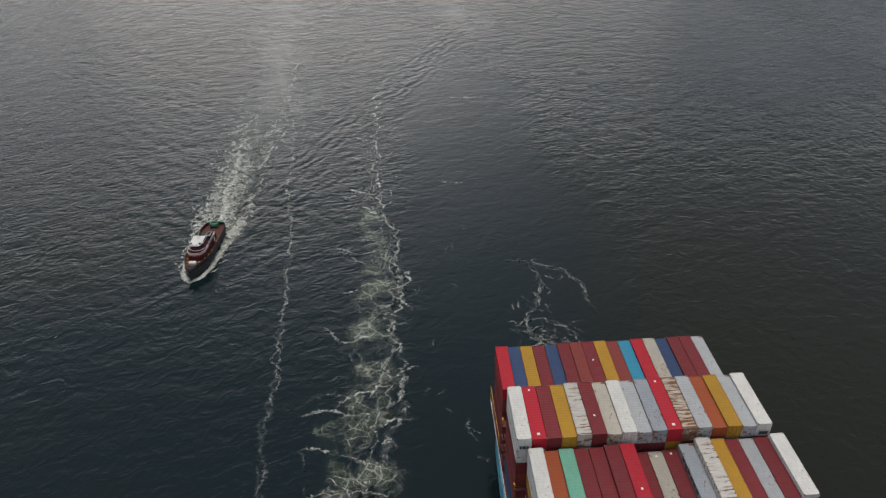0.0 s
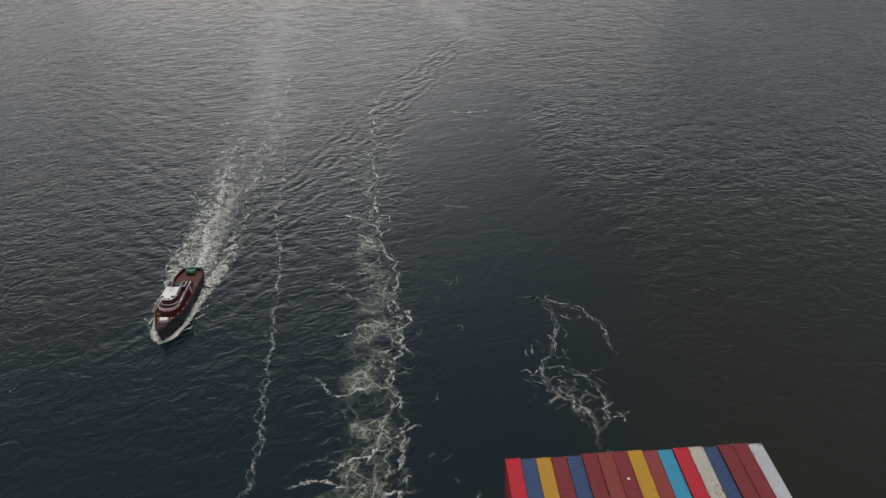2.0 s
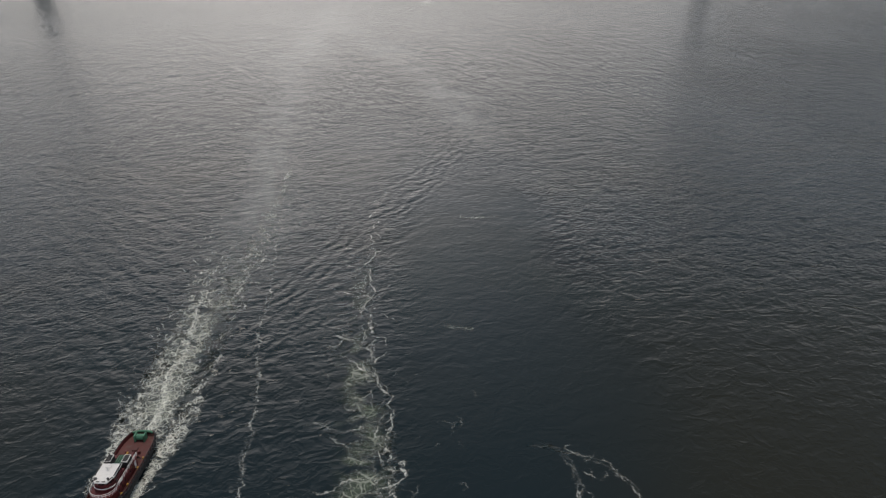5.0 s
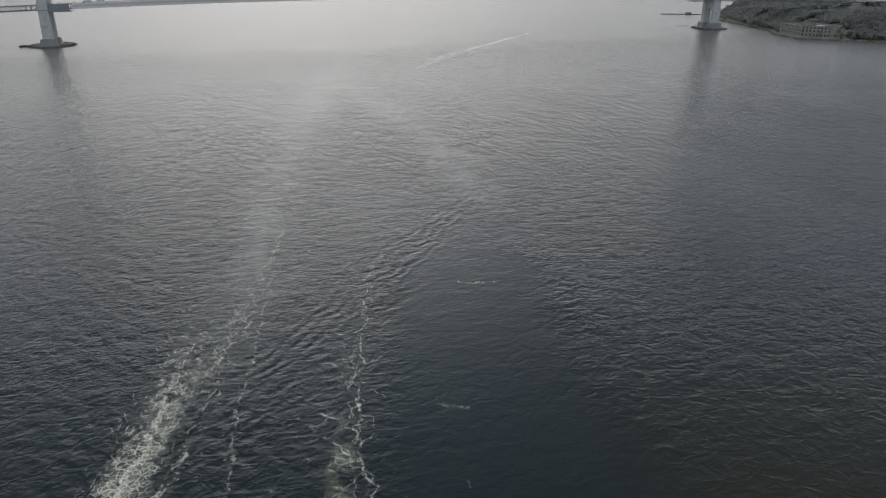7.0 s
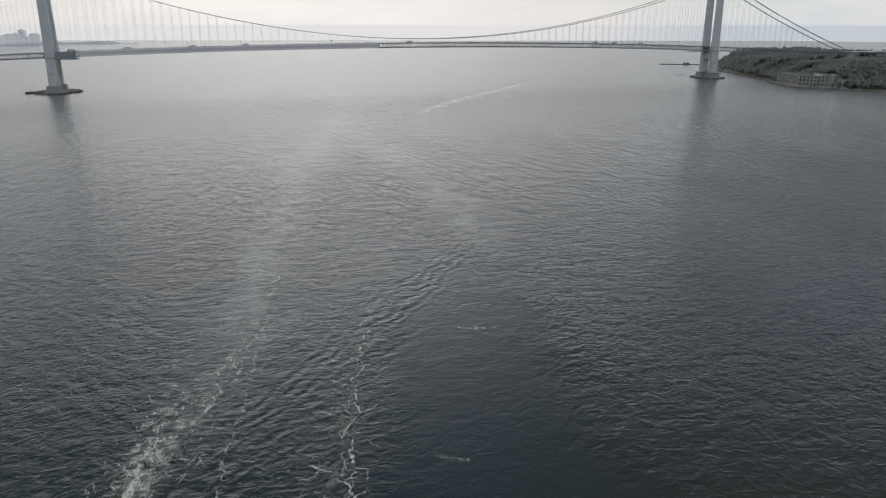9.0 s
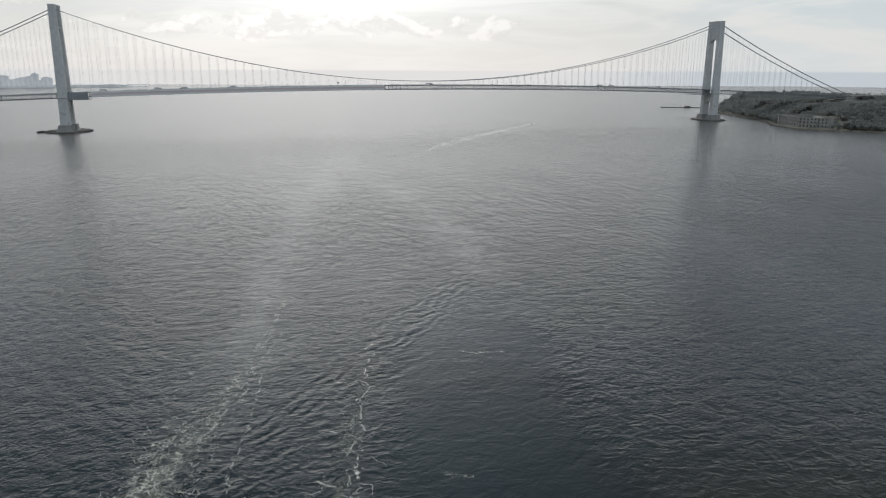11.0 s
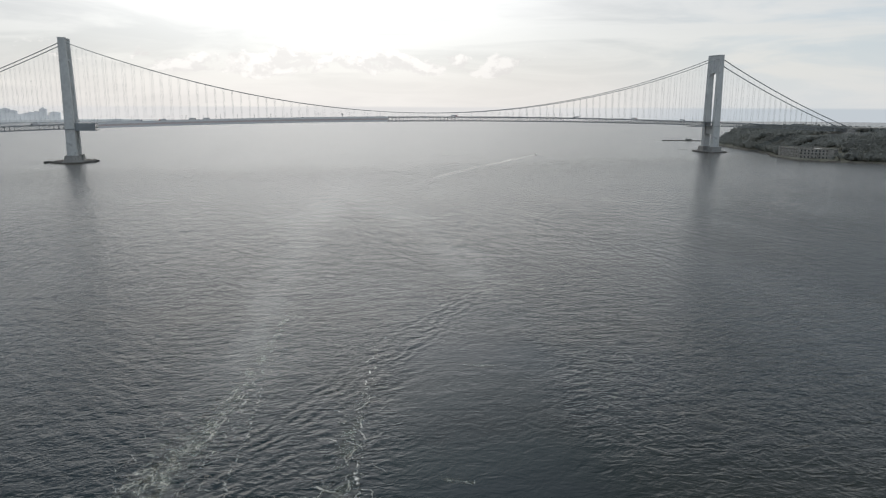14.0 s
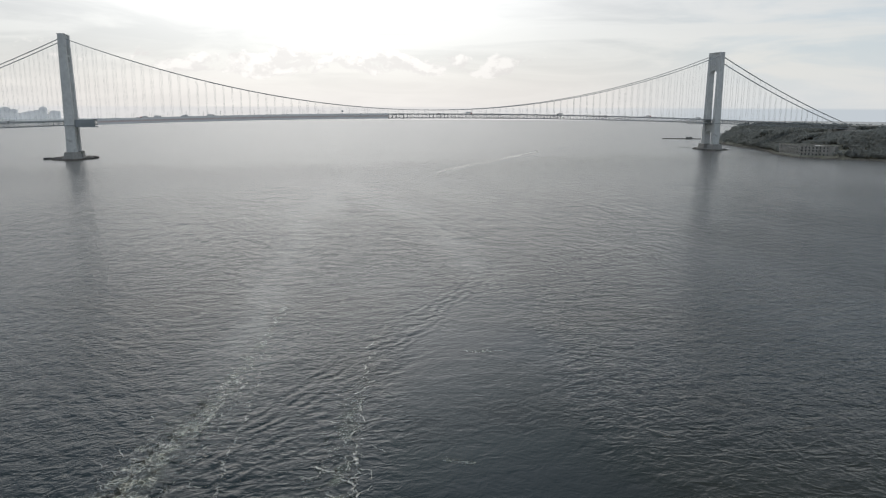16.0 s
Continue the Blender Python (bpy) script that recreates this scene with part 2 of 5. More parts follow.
def foam_material(name, cell, cover, edge=1.0, green=0.0, peak=0.75, broken=0.5, core=1.0, thread=1.0, grow=False, rough=0.8):
    """Lacy foam on water: a web of bubbles that thins out towards the rim of its sheet (across the sheet in the map's v)."""
    m = bpy.data.materials.new(name)
    m.use_nodes = True
    add, put, link, maths, mix, ramp, noise_tex = nodes_of(m.node_tree)
    co = add("ShaderNodeTexCoord")
    ob = co.outputs["Object"]
    uv = add("ShaderNodeSeparateXYZ")
    link(co.outputs["UV"], uv.inputs[0])
    across = maths("ABSOLUTE", maths("SUBTRACT", maths("MULTIPLY", uv.outputs["Y"], 2.0), 1.0))
    body = maths("MULTIPLY", ramp(across, 0.15, 1.0, 1.0, 0.0), maths("POWER", ramp(uv.outputs["X"], 0.0, 1.0, 1.0, 0.0 if edge else 1.0, False), 1.6))
    if grow:
        body = maths("MULTIPLY", body, ramp(uv.outputs["X"], 0.0, 0.55, 0.45, 1.0))
    warp = add("ShaderNodeTexNoise")
    warp.inputs["Scale"].default_value, warp.inputs["Detail"].default_value = cell * 0.6, 4
    link(ob, warp.inputs["Vector"])
    bend = add("ShaderNodeVectorMath", operation="MULTIPLY_ADD")
    link(warp.outputs["Color"], bend.inputs[0])
    bend.inputs[1].default_value = (0.8 / cell,) * 3
    link(ob, bend.inputs[2])

    def web(scale, thin):
        n = add("ShaderNodeTexVoronoi", feature="DISTANCE_TO_EDGE")
        n.inputs["Scale"].default_value = scale
        link(bend.outputs[0], n.inputs["Vector"])
        return ramp(n.outputs["Distance"], 0.0, thin, 1.0, 0.0)

    lace = maths("MAXIMUM", web(cell * 0.9, 0.10 * thread), maths("MULTIPLY", web(cell * 2.3, 0.14 * thread), 0.6))
    lace = maths("MAXIMUM", lace, maths("MULTIPLY", ramp(noise_tex(ob, cell * 5.0, 5, 0.7), 0.55, 0.70), 0.55 * thread))
    gaps = noise_tex(ob, cell * 0.45, 5, 0.6, None, 0.0, 0.5)
    speck = noise_tex(ob, cell * 6.0, 3, 0.7)
    solid = ramp(maths("ADD", gaps, maths("MULTIPLY", body, cover)), 0.72, 1.02)
    web_on = ramp(maths("ADD", gaps, maths("MULTIPLY", body, cover)), broken, broken + 0.22)
    alpha = maths("MAXIMUM", maths("MULTIPLY", lace, web_on), maths("MULTIPLY", solid, core))
    alpha = maths("MULTIPLY", alpha, ramp(speck, 0.25, 0.6, 0.35, 1.0))
    alpha = maths("MULTIPLY", maths("MULTIPLY", alpha, peak), ramp(body, 0.0, 0.15))
    veil = maths("MULTIPLY", maths("MULTIPLY", ramp(gaps, 0.42, 0.66), maths("POWER", body, 1.6)), green)
    foam = add("ShaderNodeBsdfPrincipled")
    link(mix(speck, (0.55, 0.57, 0.50), (0.86, 0.87, 0.80)), foam.inputs["Base Color"])
    foam.inputs["Roughness"].default_value = rough
    aerated = add("ShaderNodeBsdfPrincipled")
    aerated.inputs["Base Color"].default_value = (0.055, 0.075, 0.045, 1)
    aerated.inputs["Roughness"].default_value = 0.25
    clear = add("ShaderNodeBsdfTransparent")
    low, top = add("ShaderNodeMixShader"), add("ShaderNodeMixShader")
    link(veil, low.inputs[0]); link(clear.outputs[0], low.inputs[1]); link(aerated.outputs[0], low.inputs[2])
    link(alpha, top.inputs[0]); link(low.outputs[0], top.inputs[1]); link(foam.outputs[0], top.inputs[2])
    link(top.outputs[0], add("ShaderNodeOutputMaterial").inputs["Surface"])
    return m


def thread_material(name, peak, grain=0.8, bite=1.7):
    """A frayed, knotted line of foam, thickest along the middle of its ribbon and thinning out at both ends."""
    m = bpy.data.materials.new(name)
    m.use_nodes = True
    add, put, link, maths, mix, ramp, noise_tex = nodes_of(m.node_tree)
    co = add("ShaderNodeTexCoord")
    ob = co.outputs["Object"]
    uv = add("ShaderNodeSeparateXYZ")
    link(co.outputs["UV"], uv.inputs[0])
    across = maths("SUBTRACT", uv.outputs["Y"], 0.5)
    rim = ramp(maths("ABSOLUTE", across), 0.5, 0.22)
    tip = ramp(maths("MINIMUM", uv.outputs["X"], maths("SUBTRACT", 1.0, uv.outputs["X"])), 0.0, 0.25)
    fray = noise_tex(ob, grain, 6, 0.62, None, 0.0, 0.8)
    knot = noise_tex(ob, grain * 0.3, 4, 0.6)
    # the line winds from side to side of its ribbon, splits and breaks off
    off = maths("ABSOLUTE", maths("ADD", across, maths("MULTIPLY", maths("SUBTRACT", fray, 0.5), bite)))
    fine = ramp(off, 0.0, 0.085, 1.0, 0.0)
    soft = maths("MULTIPLY", ramp(off, 0.0, 0.26, 1.0, 0.0), ramp(noise_tex(ob, grain * 4.0, 4, 0.7), 0.42, 0.68, 0.05, 0.5))
    alpha = maths("MULTIPLY", maths("MAXIMUM", fine, soft), maths("MULTIPLY", ramp(knot, 0.36, 0.62, 0.10, 1.0), peak))
    alpha = maths("MULTIPLY", alpha, maths("MULTIPLY", rim, tip))
    foam, clear, top = add("ShaderNodeBsdfPrincipled"), add("ShaderNodeBsdfTransparent"), add("ShaderNodeMixShader")
    link(mix(fray, (0.60, 0.61, 0.55), (0.88, 0.88, 0.83)), foam.inputs["Base Color"])
    foam.inputs["Roughness"].default_value = 0.8
    link(alpha, top.inputs[0]); link(clear.outputs[0], top.inputs[1]); link(foam.outputs[0], top.inputs[2])
    link(top.outputs[0], add("ShaderNodeOutputMaterial").inputs["Surface"])
    return m


def leaf_light(m, colour):
    """Let some light through thin leaves."""
    nt = m.node_tree
    out = next(n for n in nt.nodes if n.type == "OUTPUT_MATERIAL")
    face = out.inputs["Surface"].links[0].from_socket
    thin, both = nt.nodes.new("ShaderNodeBsdfTranslucent"), nt.nodes.new("ShaderNodeMixShader")
    thin.inputs["Color"].default_value = (*colour, 1)
    both.inputs[0].default_value = 0.5
    nt.links.new(face, both.inputs[1])
    nt.links.new(thin.outputs[0], both.inputs[2])
    nt.links.new(both.outputs[0], out.inputs["Surface"])


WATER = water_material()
STEEL = surface("bridge_paint", (0.60, 0.605, 0.59), 0.6, 0.0, 0.12, 0.10, (0.36, 0.36, 0.35), 0.05, 0.02)
TRUSS = surface("truss_paint", (0.27, 0.29, 0.30), 0.65, 0.0, 0.2, 0.15)
CABLE = surface("cable_paint", (0.34, 0.35, 0.36), 0.6, 0.0, 0.1, 0.1)
ROAD = surface("road_deck", (0.12, 0.12, 0.12), 0.85, 0.0, 0.2, 0.15)
TARP = surface("grey_sheeting", (0.84, 0.83, 0.82), 0.8, 0.0, 0.15, 0.12, (0.62, 0.50, 0.46), 0.35, 0.02)
CONCRETE = surface("weathered_concrete", (0.32, 0.31, 0.29), 0.85, 0.0, 0.3, 0.15, (0.16, 0.15, 0.13), 0.2, 0.1)
ROCK = surface("riprap_stone", (0.13, 0.12, 0.11), 0.9, 0.0, 0.6, 0.35, None, 0, 0.3, 0.2)
GRANITE = surface("granite_wall", (0.36, 0.34, 0.31), 0.9, 0.0, 0.5, 0.2, (0.15, 0.14, 0.12), 0.25, 0.1)
DARK = surface("dark_opening", (0.07, 0.07, 0.07), 0.8)
GRASS = surface("grass_slope", (0.10, 0.105, 0.085), 0.95, 0.0, 0.1, 0.3, (0.09, 0.085, 0.05), 0.2, 0.02)
LEAF = surface("tree_leaves", (0.15, 0.158, 0.155), 0.9, 0.0, 0.15, 0.2)
leaf_light(LEAF, (0.36, 0.38, 0.36))
BARK = surface("tree_bark", (0.09, 0.07, 0.05), 0.95)
# far shore and skyline nearly white: distant haze put into their colour
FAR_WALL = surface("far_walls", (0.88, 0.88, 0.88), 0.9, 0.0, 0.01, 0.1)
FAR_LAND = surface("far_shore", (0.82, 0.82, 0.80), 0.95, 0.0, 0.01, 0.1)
HULL_BLUE = surface("hull_blue", (0.10, 0.36, 0.48), 0.5, 0.0, 0.2, 0.12, (0.10, 0.08, 0.07), 0.1, 0.1)
DECK_RED = surface("deck_red", (0.16, 0.035, 0.03), 0.7, 0.0, 0.4, 0.2, (0.10, 0.05, 0.03), 0.2, 0.2)
LASHING = surface("lashing_steel", (0.17, 0.05, 0.045), 0.7, 0.0, 0.5, 0.2, (0.11, 0.05, 0.03), 0.2, 0.2)
YELLOW = surface("safety_yellow", (0.55, 0.28, 0.03), 0.6)
TUG_RED = surface("tug_red", (0.11, 0.014, 0.016), 0.55, 0.0, 0.8, 0.2, (0.07, 0.03, 0.02), 0.15, 0.3)
TUG_DECK = surface("tug_deck", (0.105, 0.032, 0.028), 0.75, 0.0, 0.8, 0.2, (0.10, 0.05, 0.04), 0.3, 0.2)
TUG_BLACK = surface("tug_black", (0.02, 0.02, 0.02), 0.7, 0.0, 1.0, 0.3)
RUBBER = surface("rubber_tyre", (0.03, 0.03, 0.032), 0.85, 0.0, 2.0, 0.3)
WHITE = surface("white_paint", (0.72, 0.70, 0.67), 0.5, 0.0, 0.8, 0.08, (0.45, 0.36, 0.28), 0.05, 0.3)
GREEN = surface("green_paint", (0.05, 0.17, 0.10), 0.5, 0.0, 1.0, 0.15)
GLASS = surface("dark_window", (0.02, 0.025, 0.03), 0.08)
BUFF = surface("rust_yellow", (0.50, 0.27, 0.05), 0.6)


# ---- helpers for building ----


def part(name, bm, material, parent=None, label=""):
    me = bpy.data.meshes.new(name)
    bm.to_mesh(me)
    bm.free()
    me.materials.append(material)
    ob = new(name, me)
    if parent:
        ob.parent = parent
    if label:
        ob["label"] = label
    return ob


def sheet(name, verts, faces, material, parent=None, label=""):
    me = bpy.data.meshes.new(name)
    me.from_pydata(verts, [], faces)
    me.update()
    me.materials.append(material)
    ob = new(name, me)
    if parent:
        ob.parent = parent
    if label:
        ob["label"] = label
    return ob


def add_box(bm, x0, x1, y0, y1, z0, z1, taper=(1, 1), m=None):
    """A box into bm; taper scales its top about its middle."""
    cx, cy = (x0 + x1) / 2, (y0 + y1) / 2
    lo = [bm.verts.new(p) for p in ((x0, y0, z0), (x1, y0, z0), (x1, y1, z0), (x0, y1, z0))]
    hi = [bm.verts.new((cx + (v.co.x - cx) * taper[0], cy + (v.co.y - cy) * taper[1], z1)) for v in lo]
    for i in range(4):
        j = (i + 1) % 4
        bm.faces.new((lo[i], lo[j], hi[j], hi[i]))
    bm.faces.new(lo[::-1]), bm.faces.new(hi)
    if m is not None:
        for v in lo + hi:
            v.co = m @ v.co
    return lo + hi


def add_bar(bm, a, b, w, h=None):
    """A square bar from a to b."""
    a, b = Vector(a), Vector(b)
    d = (b - a)
    q = d.to_track_quat("Z", "Y").to_matrix().to_4x4()
    h = h or w
    add_box(bm, -w / 2, w / 2, -h / 2, h / 2, 0, d.length, (1, 1), Matrix.Translation(a) @ q)


def add_tube(bm, pts, r, sides=8, close=False):
    """A round tube along points."""
    rings = []
    for i, p in enumerate(pts):
        p = Vector(p)
        d = (Vector(pts[min(i + 1, len(pts) - 1)]) - Vector(pts[max(i - 1, 0)])).normalized()
        q = d.to_track_quat("Z", "Y")
        rings.append([bm.verts.new(p + q @ Vector((r * math.cos(k * math.tau / sides), r * math.sin(k * math.tau / sides), 0))) for k in range(sides)])
    for a, b in zip(rings, rings[1:]):
        for k in range(sides):
            bm.faces.new((a[k], a[(k + 1) % sides], b[(k + 1) % sides], b[k]))
    bm.faces.new(rings[0][::-1]), bm.faces.new(rings[-1])


def add_prism(bm, outline, z0, z1, scale_top=1.0):
    """An upright prism over a flat outline."""
    n = len(outline)
    cx, cy = sum(p[0] for p in outline) / n, sum(p[1] for p in outline) / n
    lo = [bm.verts.new((x, y, z0)) for x, y in outline]
    hi = [bm.verts.new((cx + (x - cx) * scale_top, cy + (y - cy) * scale_top, z1)) for x, y in outline]
    for i in range(n):
        j = (i + 1) % n
        bm.faces.new((lo[i], lo[j], hi[j], hi[i]))
    bm.faces.new(lo[::-1]), bm.faces.new(hi)
    return lo, hi


def box(name, x0, x1, y0, y1, z0, z1, material, parent=None, label="", bevel=0.0, taper=(1, 1)):
    bm = bmesh.new()
    add_box(bm, x0, x1, y0, y1, z0, z1, taper)
    if bevel:
        bmesh.ops.bevel(bm, geom=bm.edges[:], offset=bevel, segments=2, affect="EDGES", profile=0.5)
    return part(name, bm, material, parent, label)


def empty(name, m, label, category, group="", kind=""):
    ob = new(name)
    ob.matrix_world = m
    return tagged(ob, label, category, group, kind)


def spline(pts, step):
    """Points every step metres along a smooth curve through pts (x, y, width)."""
    P = [np.array(p, float) for p in pts]
    P = [2 * P[0] - P[1]] + P + [2 * P[-1] - P[-2]]
    out = []
    for i in range(1, len(P) - 2):
        n = max(2, int(np.linalg.norm(P[i + 1][:2] - P[i][:2]) / step))
        for k in range(n):
            t = k / n
            a, b, c, d = P[i - 1:i + 3]
            out.append(0.5 * (2 * b + (c - a) * t + (2 * a - 5 * b + 4 * c - d) * t * t + (3 * b - a - 3 * c + d) * t ** 3))
    out.append(P[-2])
    return out


def foam_strip(name, pts, material, label, z=0.05, step=2.0, across=6, wobble=0.15, seed=1, local=None):
    """A sheet of foam that lies on the water along a curve of (x, y, width)."""
    rng = random.Random(seed)
    line = spline(pts, step)
    verts, faces, uvs = [], [], []
    for i, p in enumerate(line):
        d = line[min(i + 1, len(line) - 1)][:2] - line[max(i - 1, 0)][:2]
        d = d / (np.linalg.norm(d) + 1e-9)
        side = np.array((-d[1], d[0]))
        shift = wobble * p[2] * 1.6 * noise.noise((i * step * 0.09, seed * 3.7, 0)) + wobble * p[2] * 0.9 * noise.noise((i * step * 0.3, seed * 5.1, 2))
        for k in range(across + 1):
            v = k / across
            q = p[:2] + side * ((v - 0.5) * p[2] + shift)
            verts.append((q[0], q[1], z))
            uvs.append((i / (len(line) - 1), v))
    w = across + 1
    for i in range(len(line) - 1):
        for k in range(across):
            faces.append((i * w + k, i * w + k + 1, (i + 1) * w + k + 1, (i + 1) * w + k))
    ob = sheet(name, verts, faces, material)
    if ob.data.polygons[0].normal.z < 0:
        ob.data.flip_normals()
    layer = ob.data.uv_layers.new(name="map")
    for l in ob.data.loops:
        layer.data[l.index].uv = uvs[l.vertex_index]
    if local:
        ob.matrix_world = local
    ob.visible_shadow = False
    return tagged(ob, label, "foam", kind="stuff")


def foam_threads(name, lines, material, label, z, local=None):
    """Many thin ribbons of foam as one sheet; each line is a list of (x, y, width)."""
    verts, faces, uvs = [], [], []
    for line in lines:
        base = len(verts)
        P = np.array(line, float)
        D = np.gradient(P[:, :2], axis=0)
        D /= np.linalg.norm(D, axis=1)[:, None] + 1e-9
        for i, p in enumerate(P):
            for k, v in enumerate((0.0, 0.5, 1.0)):
                off = (v - 0.5) * p[2] * 1.15
                verts.append((p[0] - D[i, 1] * off, p[1] + D[i, 0] * off, z + 0.0002 * (len(faces) % 90)))
                uvs.append((i / (len(P) - 1), v))
        for i in range(len(P) - 1):
            for k in range(2):
                a = base + i * 3 + k
                faces.append((a, a + 3, a + 4, a + 1))
    ob = sheet(name, verts, faces, material)
    layer = ob.data.uv_layers.new(name="map")
    for l in ob.data.loops:
        layer.data[l.index].uv = uvs[l.vertex_index]
    if local:
        ob.matrix_world = local
    ob.visible_shadow = False
    return tagged(ob, label, "foam", kind="stuff")


def meander(pts, seed, sway, wave, step=0.6):
    """A line through pts (x, y, width) that wanders from side to side."""
    out = []
    line = spline(pts, step)
    for i, p in enumerate(line):
        d = line[min(i + 1, len(line) - 1)][:2] - line[max(i - 1, 0)][:2]
        d = d / (np.linalg.norm(d) + 1e-9)
        s = i * step / wave
        off = sway * (1.5 * noise.noise((s, seed * 7.3, 0)) + 0.8 * noise.noise((s * 2.7, seed * 3.1, 4)))
        lag = sway * 0.8 * noise.noise((s * 1.6, seed * 5.9, 9))
        out.append((p[0] - d[1] * off + d[0] * lag, p[1] + d[0] * off + d[1] * lag, p[2] * (0.7 + 0.5 * abs(noise.noise((s * 1.3, seed, 7))) * 2)))
    return out


def strand(x, y, heading, length, width, seed, curl=1.0, step=0.5):
    """A thread that sets out on a heading and curls as eddies turn it."""
    out = []
    for i in range(max(4, int(length / step))):
        a = radians(heading) + curl * (2.6 * noise.noise((i * step * 0.11, seed * 4.7, 0)) + 1.3 * noise.noise((i * step * 0.4, seed * 2.9, 3)))
        x, y = x + math.cos(a) * step, y + math.sin(a) * step
        out.append((x, y, width))
    return out


# ---- water ----
def build_water():
    """One sheet to the horizon, finer where the camera passes."""
    n, far = 64, 5600
    verts, faces = [], []
    for ring, r in enumerate([0, 60, 140, 260, 420, 640, 950, 1400, 2100, 3200, far]):
        for k in range(n):
            a = k * math.tau / n
            verts.append((-360 + r * math.cos(a), -1250 + r * math.sin(a), 0))
    for ring in range(10):
        for k in range(n):
            a, b = ring * n + k, ring * n + (k + 1) % n
            faces.append((a, a + n, b + n, b) if ring else (a, a + n, b + n))
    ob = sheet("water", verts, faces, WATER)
    if ob.data.polygons[70].normal.z < 0:
        ob.data.flip_normals()
    tagged(ob, "dark grey-green choppy water of a wide strait", "water", kind="structure")


build_water()

# ---- the bridge ----
HALF, SIDE = 649.2, 370.0        # half the main span, and a side span


def road_z(x):
    a = abs(x)
    return 78.0 - 12.0 * (a / HALF) ** 2 if a <= HALF else 66.0 - 0.038 * (a - HALF)


def cable_z(x):
    a = abs(x)
    if a <= HALF:
        return 85.5 + 118.5 * (a / HALF) ** 2
    f = (a - HALF) / SIDE
    return 204.0 + (52.0 - 204.0) * f - 34.0 * f * (1 - f)


def tower(x):
    thing = empty("bridge_tower", pose(x, 0, 0), "tall grey steel suspension bridge tower with a rounded portal arch", "tower", "towers of the bridge")
    for s in (-1, 1):
        bm = bmesh.new()
        # a leg of stepped plates, drawn in towards the top
        add_box(bm, -8.3, 8.3, s * 16.4 - 4.6, s * 16.4 + 4.6, 7, 209, (0.66, 0.88))
        for k in (-1, 1):
            lo = add_box(bm, k * 5.8 - 1.3, k * 5.8 + 1.3, s * 16.4 - 5.0, s * 16.4 + 5.0, 7, 207, (0.8, 0.9))
            for v in lo[4:]:
                v.co.x -= k * 2.0
        part("leg", bm, STEEL, thing)
        box("leg_base", -12.5, 12.5, s * 16.4 - 10.5, s * 16.4 + 10.5, 2, 12.5, CONCRETE, thing, "pale concrete pedestal", 0.4, (0.9, 0.9))
        box("saddle", -4.6, 4.6, s * 15.8 - 3.2, s * 15.8 + 3.2, 207.5, 210.2, STEEL, thing, "", 0.5)

    def portal(name, z0, crown, z1, half, depth):
        """A strut between the legs whose underside is a half-round arch."""
        bm = bmesh.new()
        n = 14
        under = [(-half * math.cos(math.pi * k / n), z0 + (crown - z0) * math.sin(math.pi * k / n)) for k in range(n + 1)]
        for sx in (-1, 1):
            for (ya, za), (yb, zb) in zip(under, under[1:]):
                f = [bm.verts.new((sx * depth, y, z)) for y, z in ((ya, za), (yb, zb), (yb, z1), (ya, z1))]
                bm.faces.new(f if sx > 0 else f[::-1])
        for (ya, za), (yb, zb) in zip(under, under[1:]):
            bm.faces.new([bm.verts.new(p) for p in ((-depth, ya, za), (-depth, yb, zb), (depth, yb, zb), (depth, ya, za))])
        bm.faces.new([bm.verts.new(p) for p in ((-depth, -half, z1), (depth, -half, z1), (depth, half, z1), (-depth, half, z1))])
        part(name, bm, STEEL, thing)

    portal("top_strut", 161, 173, 208.6, 12.8, 4.6)
    for e in (-1, 1):
        for k in range(-5, 6):
            box("plate_rib", e * 4.75 - 0.2, e * 4.75 + 0.2, k * 2.2 - 0.22, k * 2.2 + 0.22, 176, 208.4, STEEL, thing)
    box("top_cap", -5.9, 5.9, -20.6, 20.6, 208.8, 210.6, STEEL, thing, "", 0.3)
    portal("road_strut", 32, 41, 56, 12.0, 5.4)
    box("road_girder", -5.6, 5.6, -12, 12, 56, 57.5, STEEL, thing)
    box("aviation_lamp", -0.4, 0.4, -0.4, 0.4, 210.6, 212.2, STEEL, thing)
    for s in (-1, 1):
        box("walkway", -7.6, 7.6, s * 22.0 - 1.2, s * 22.0 + 1.2, 57, 58.2, TRUSS, thing)
    return thing


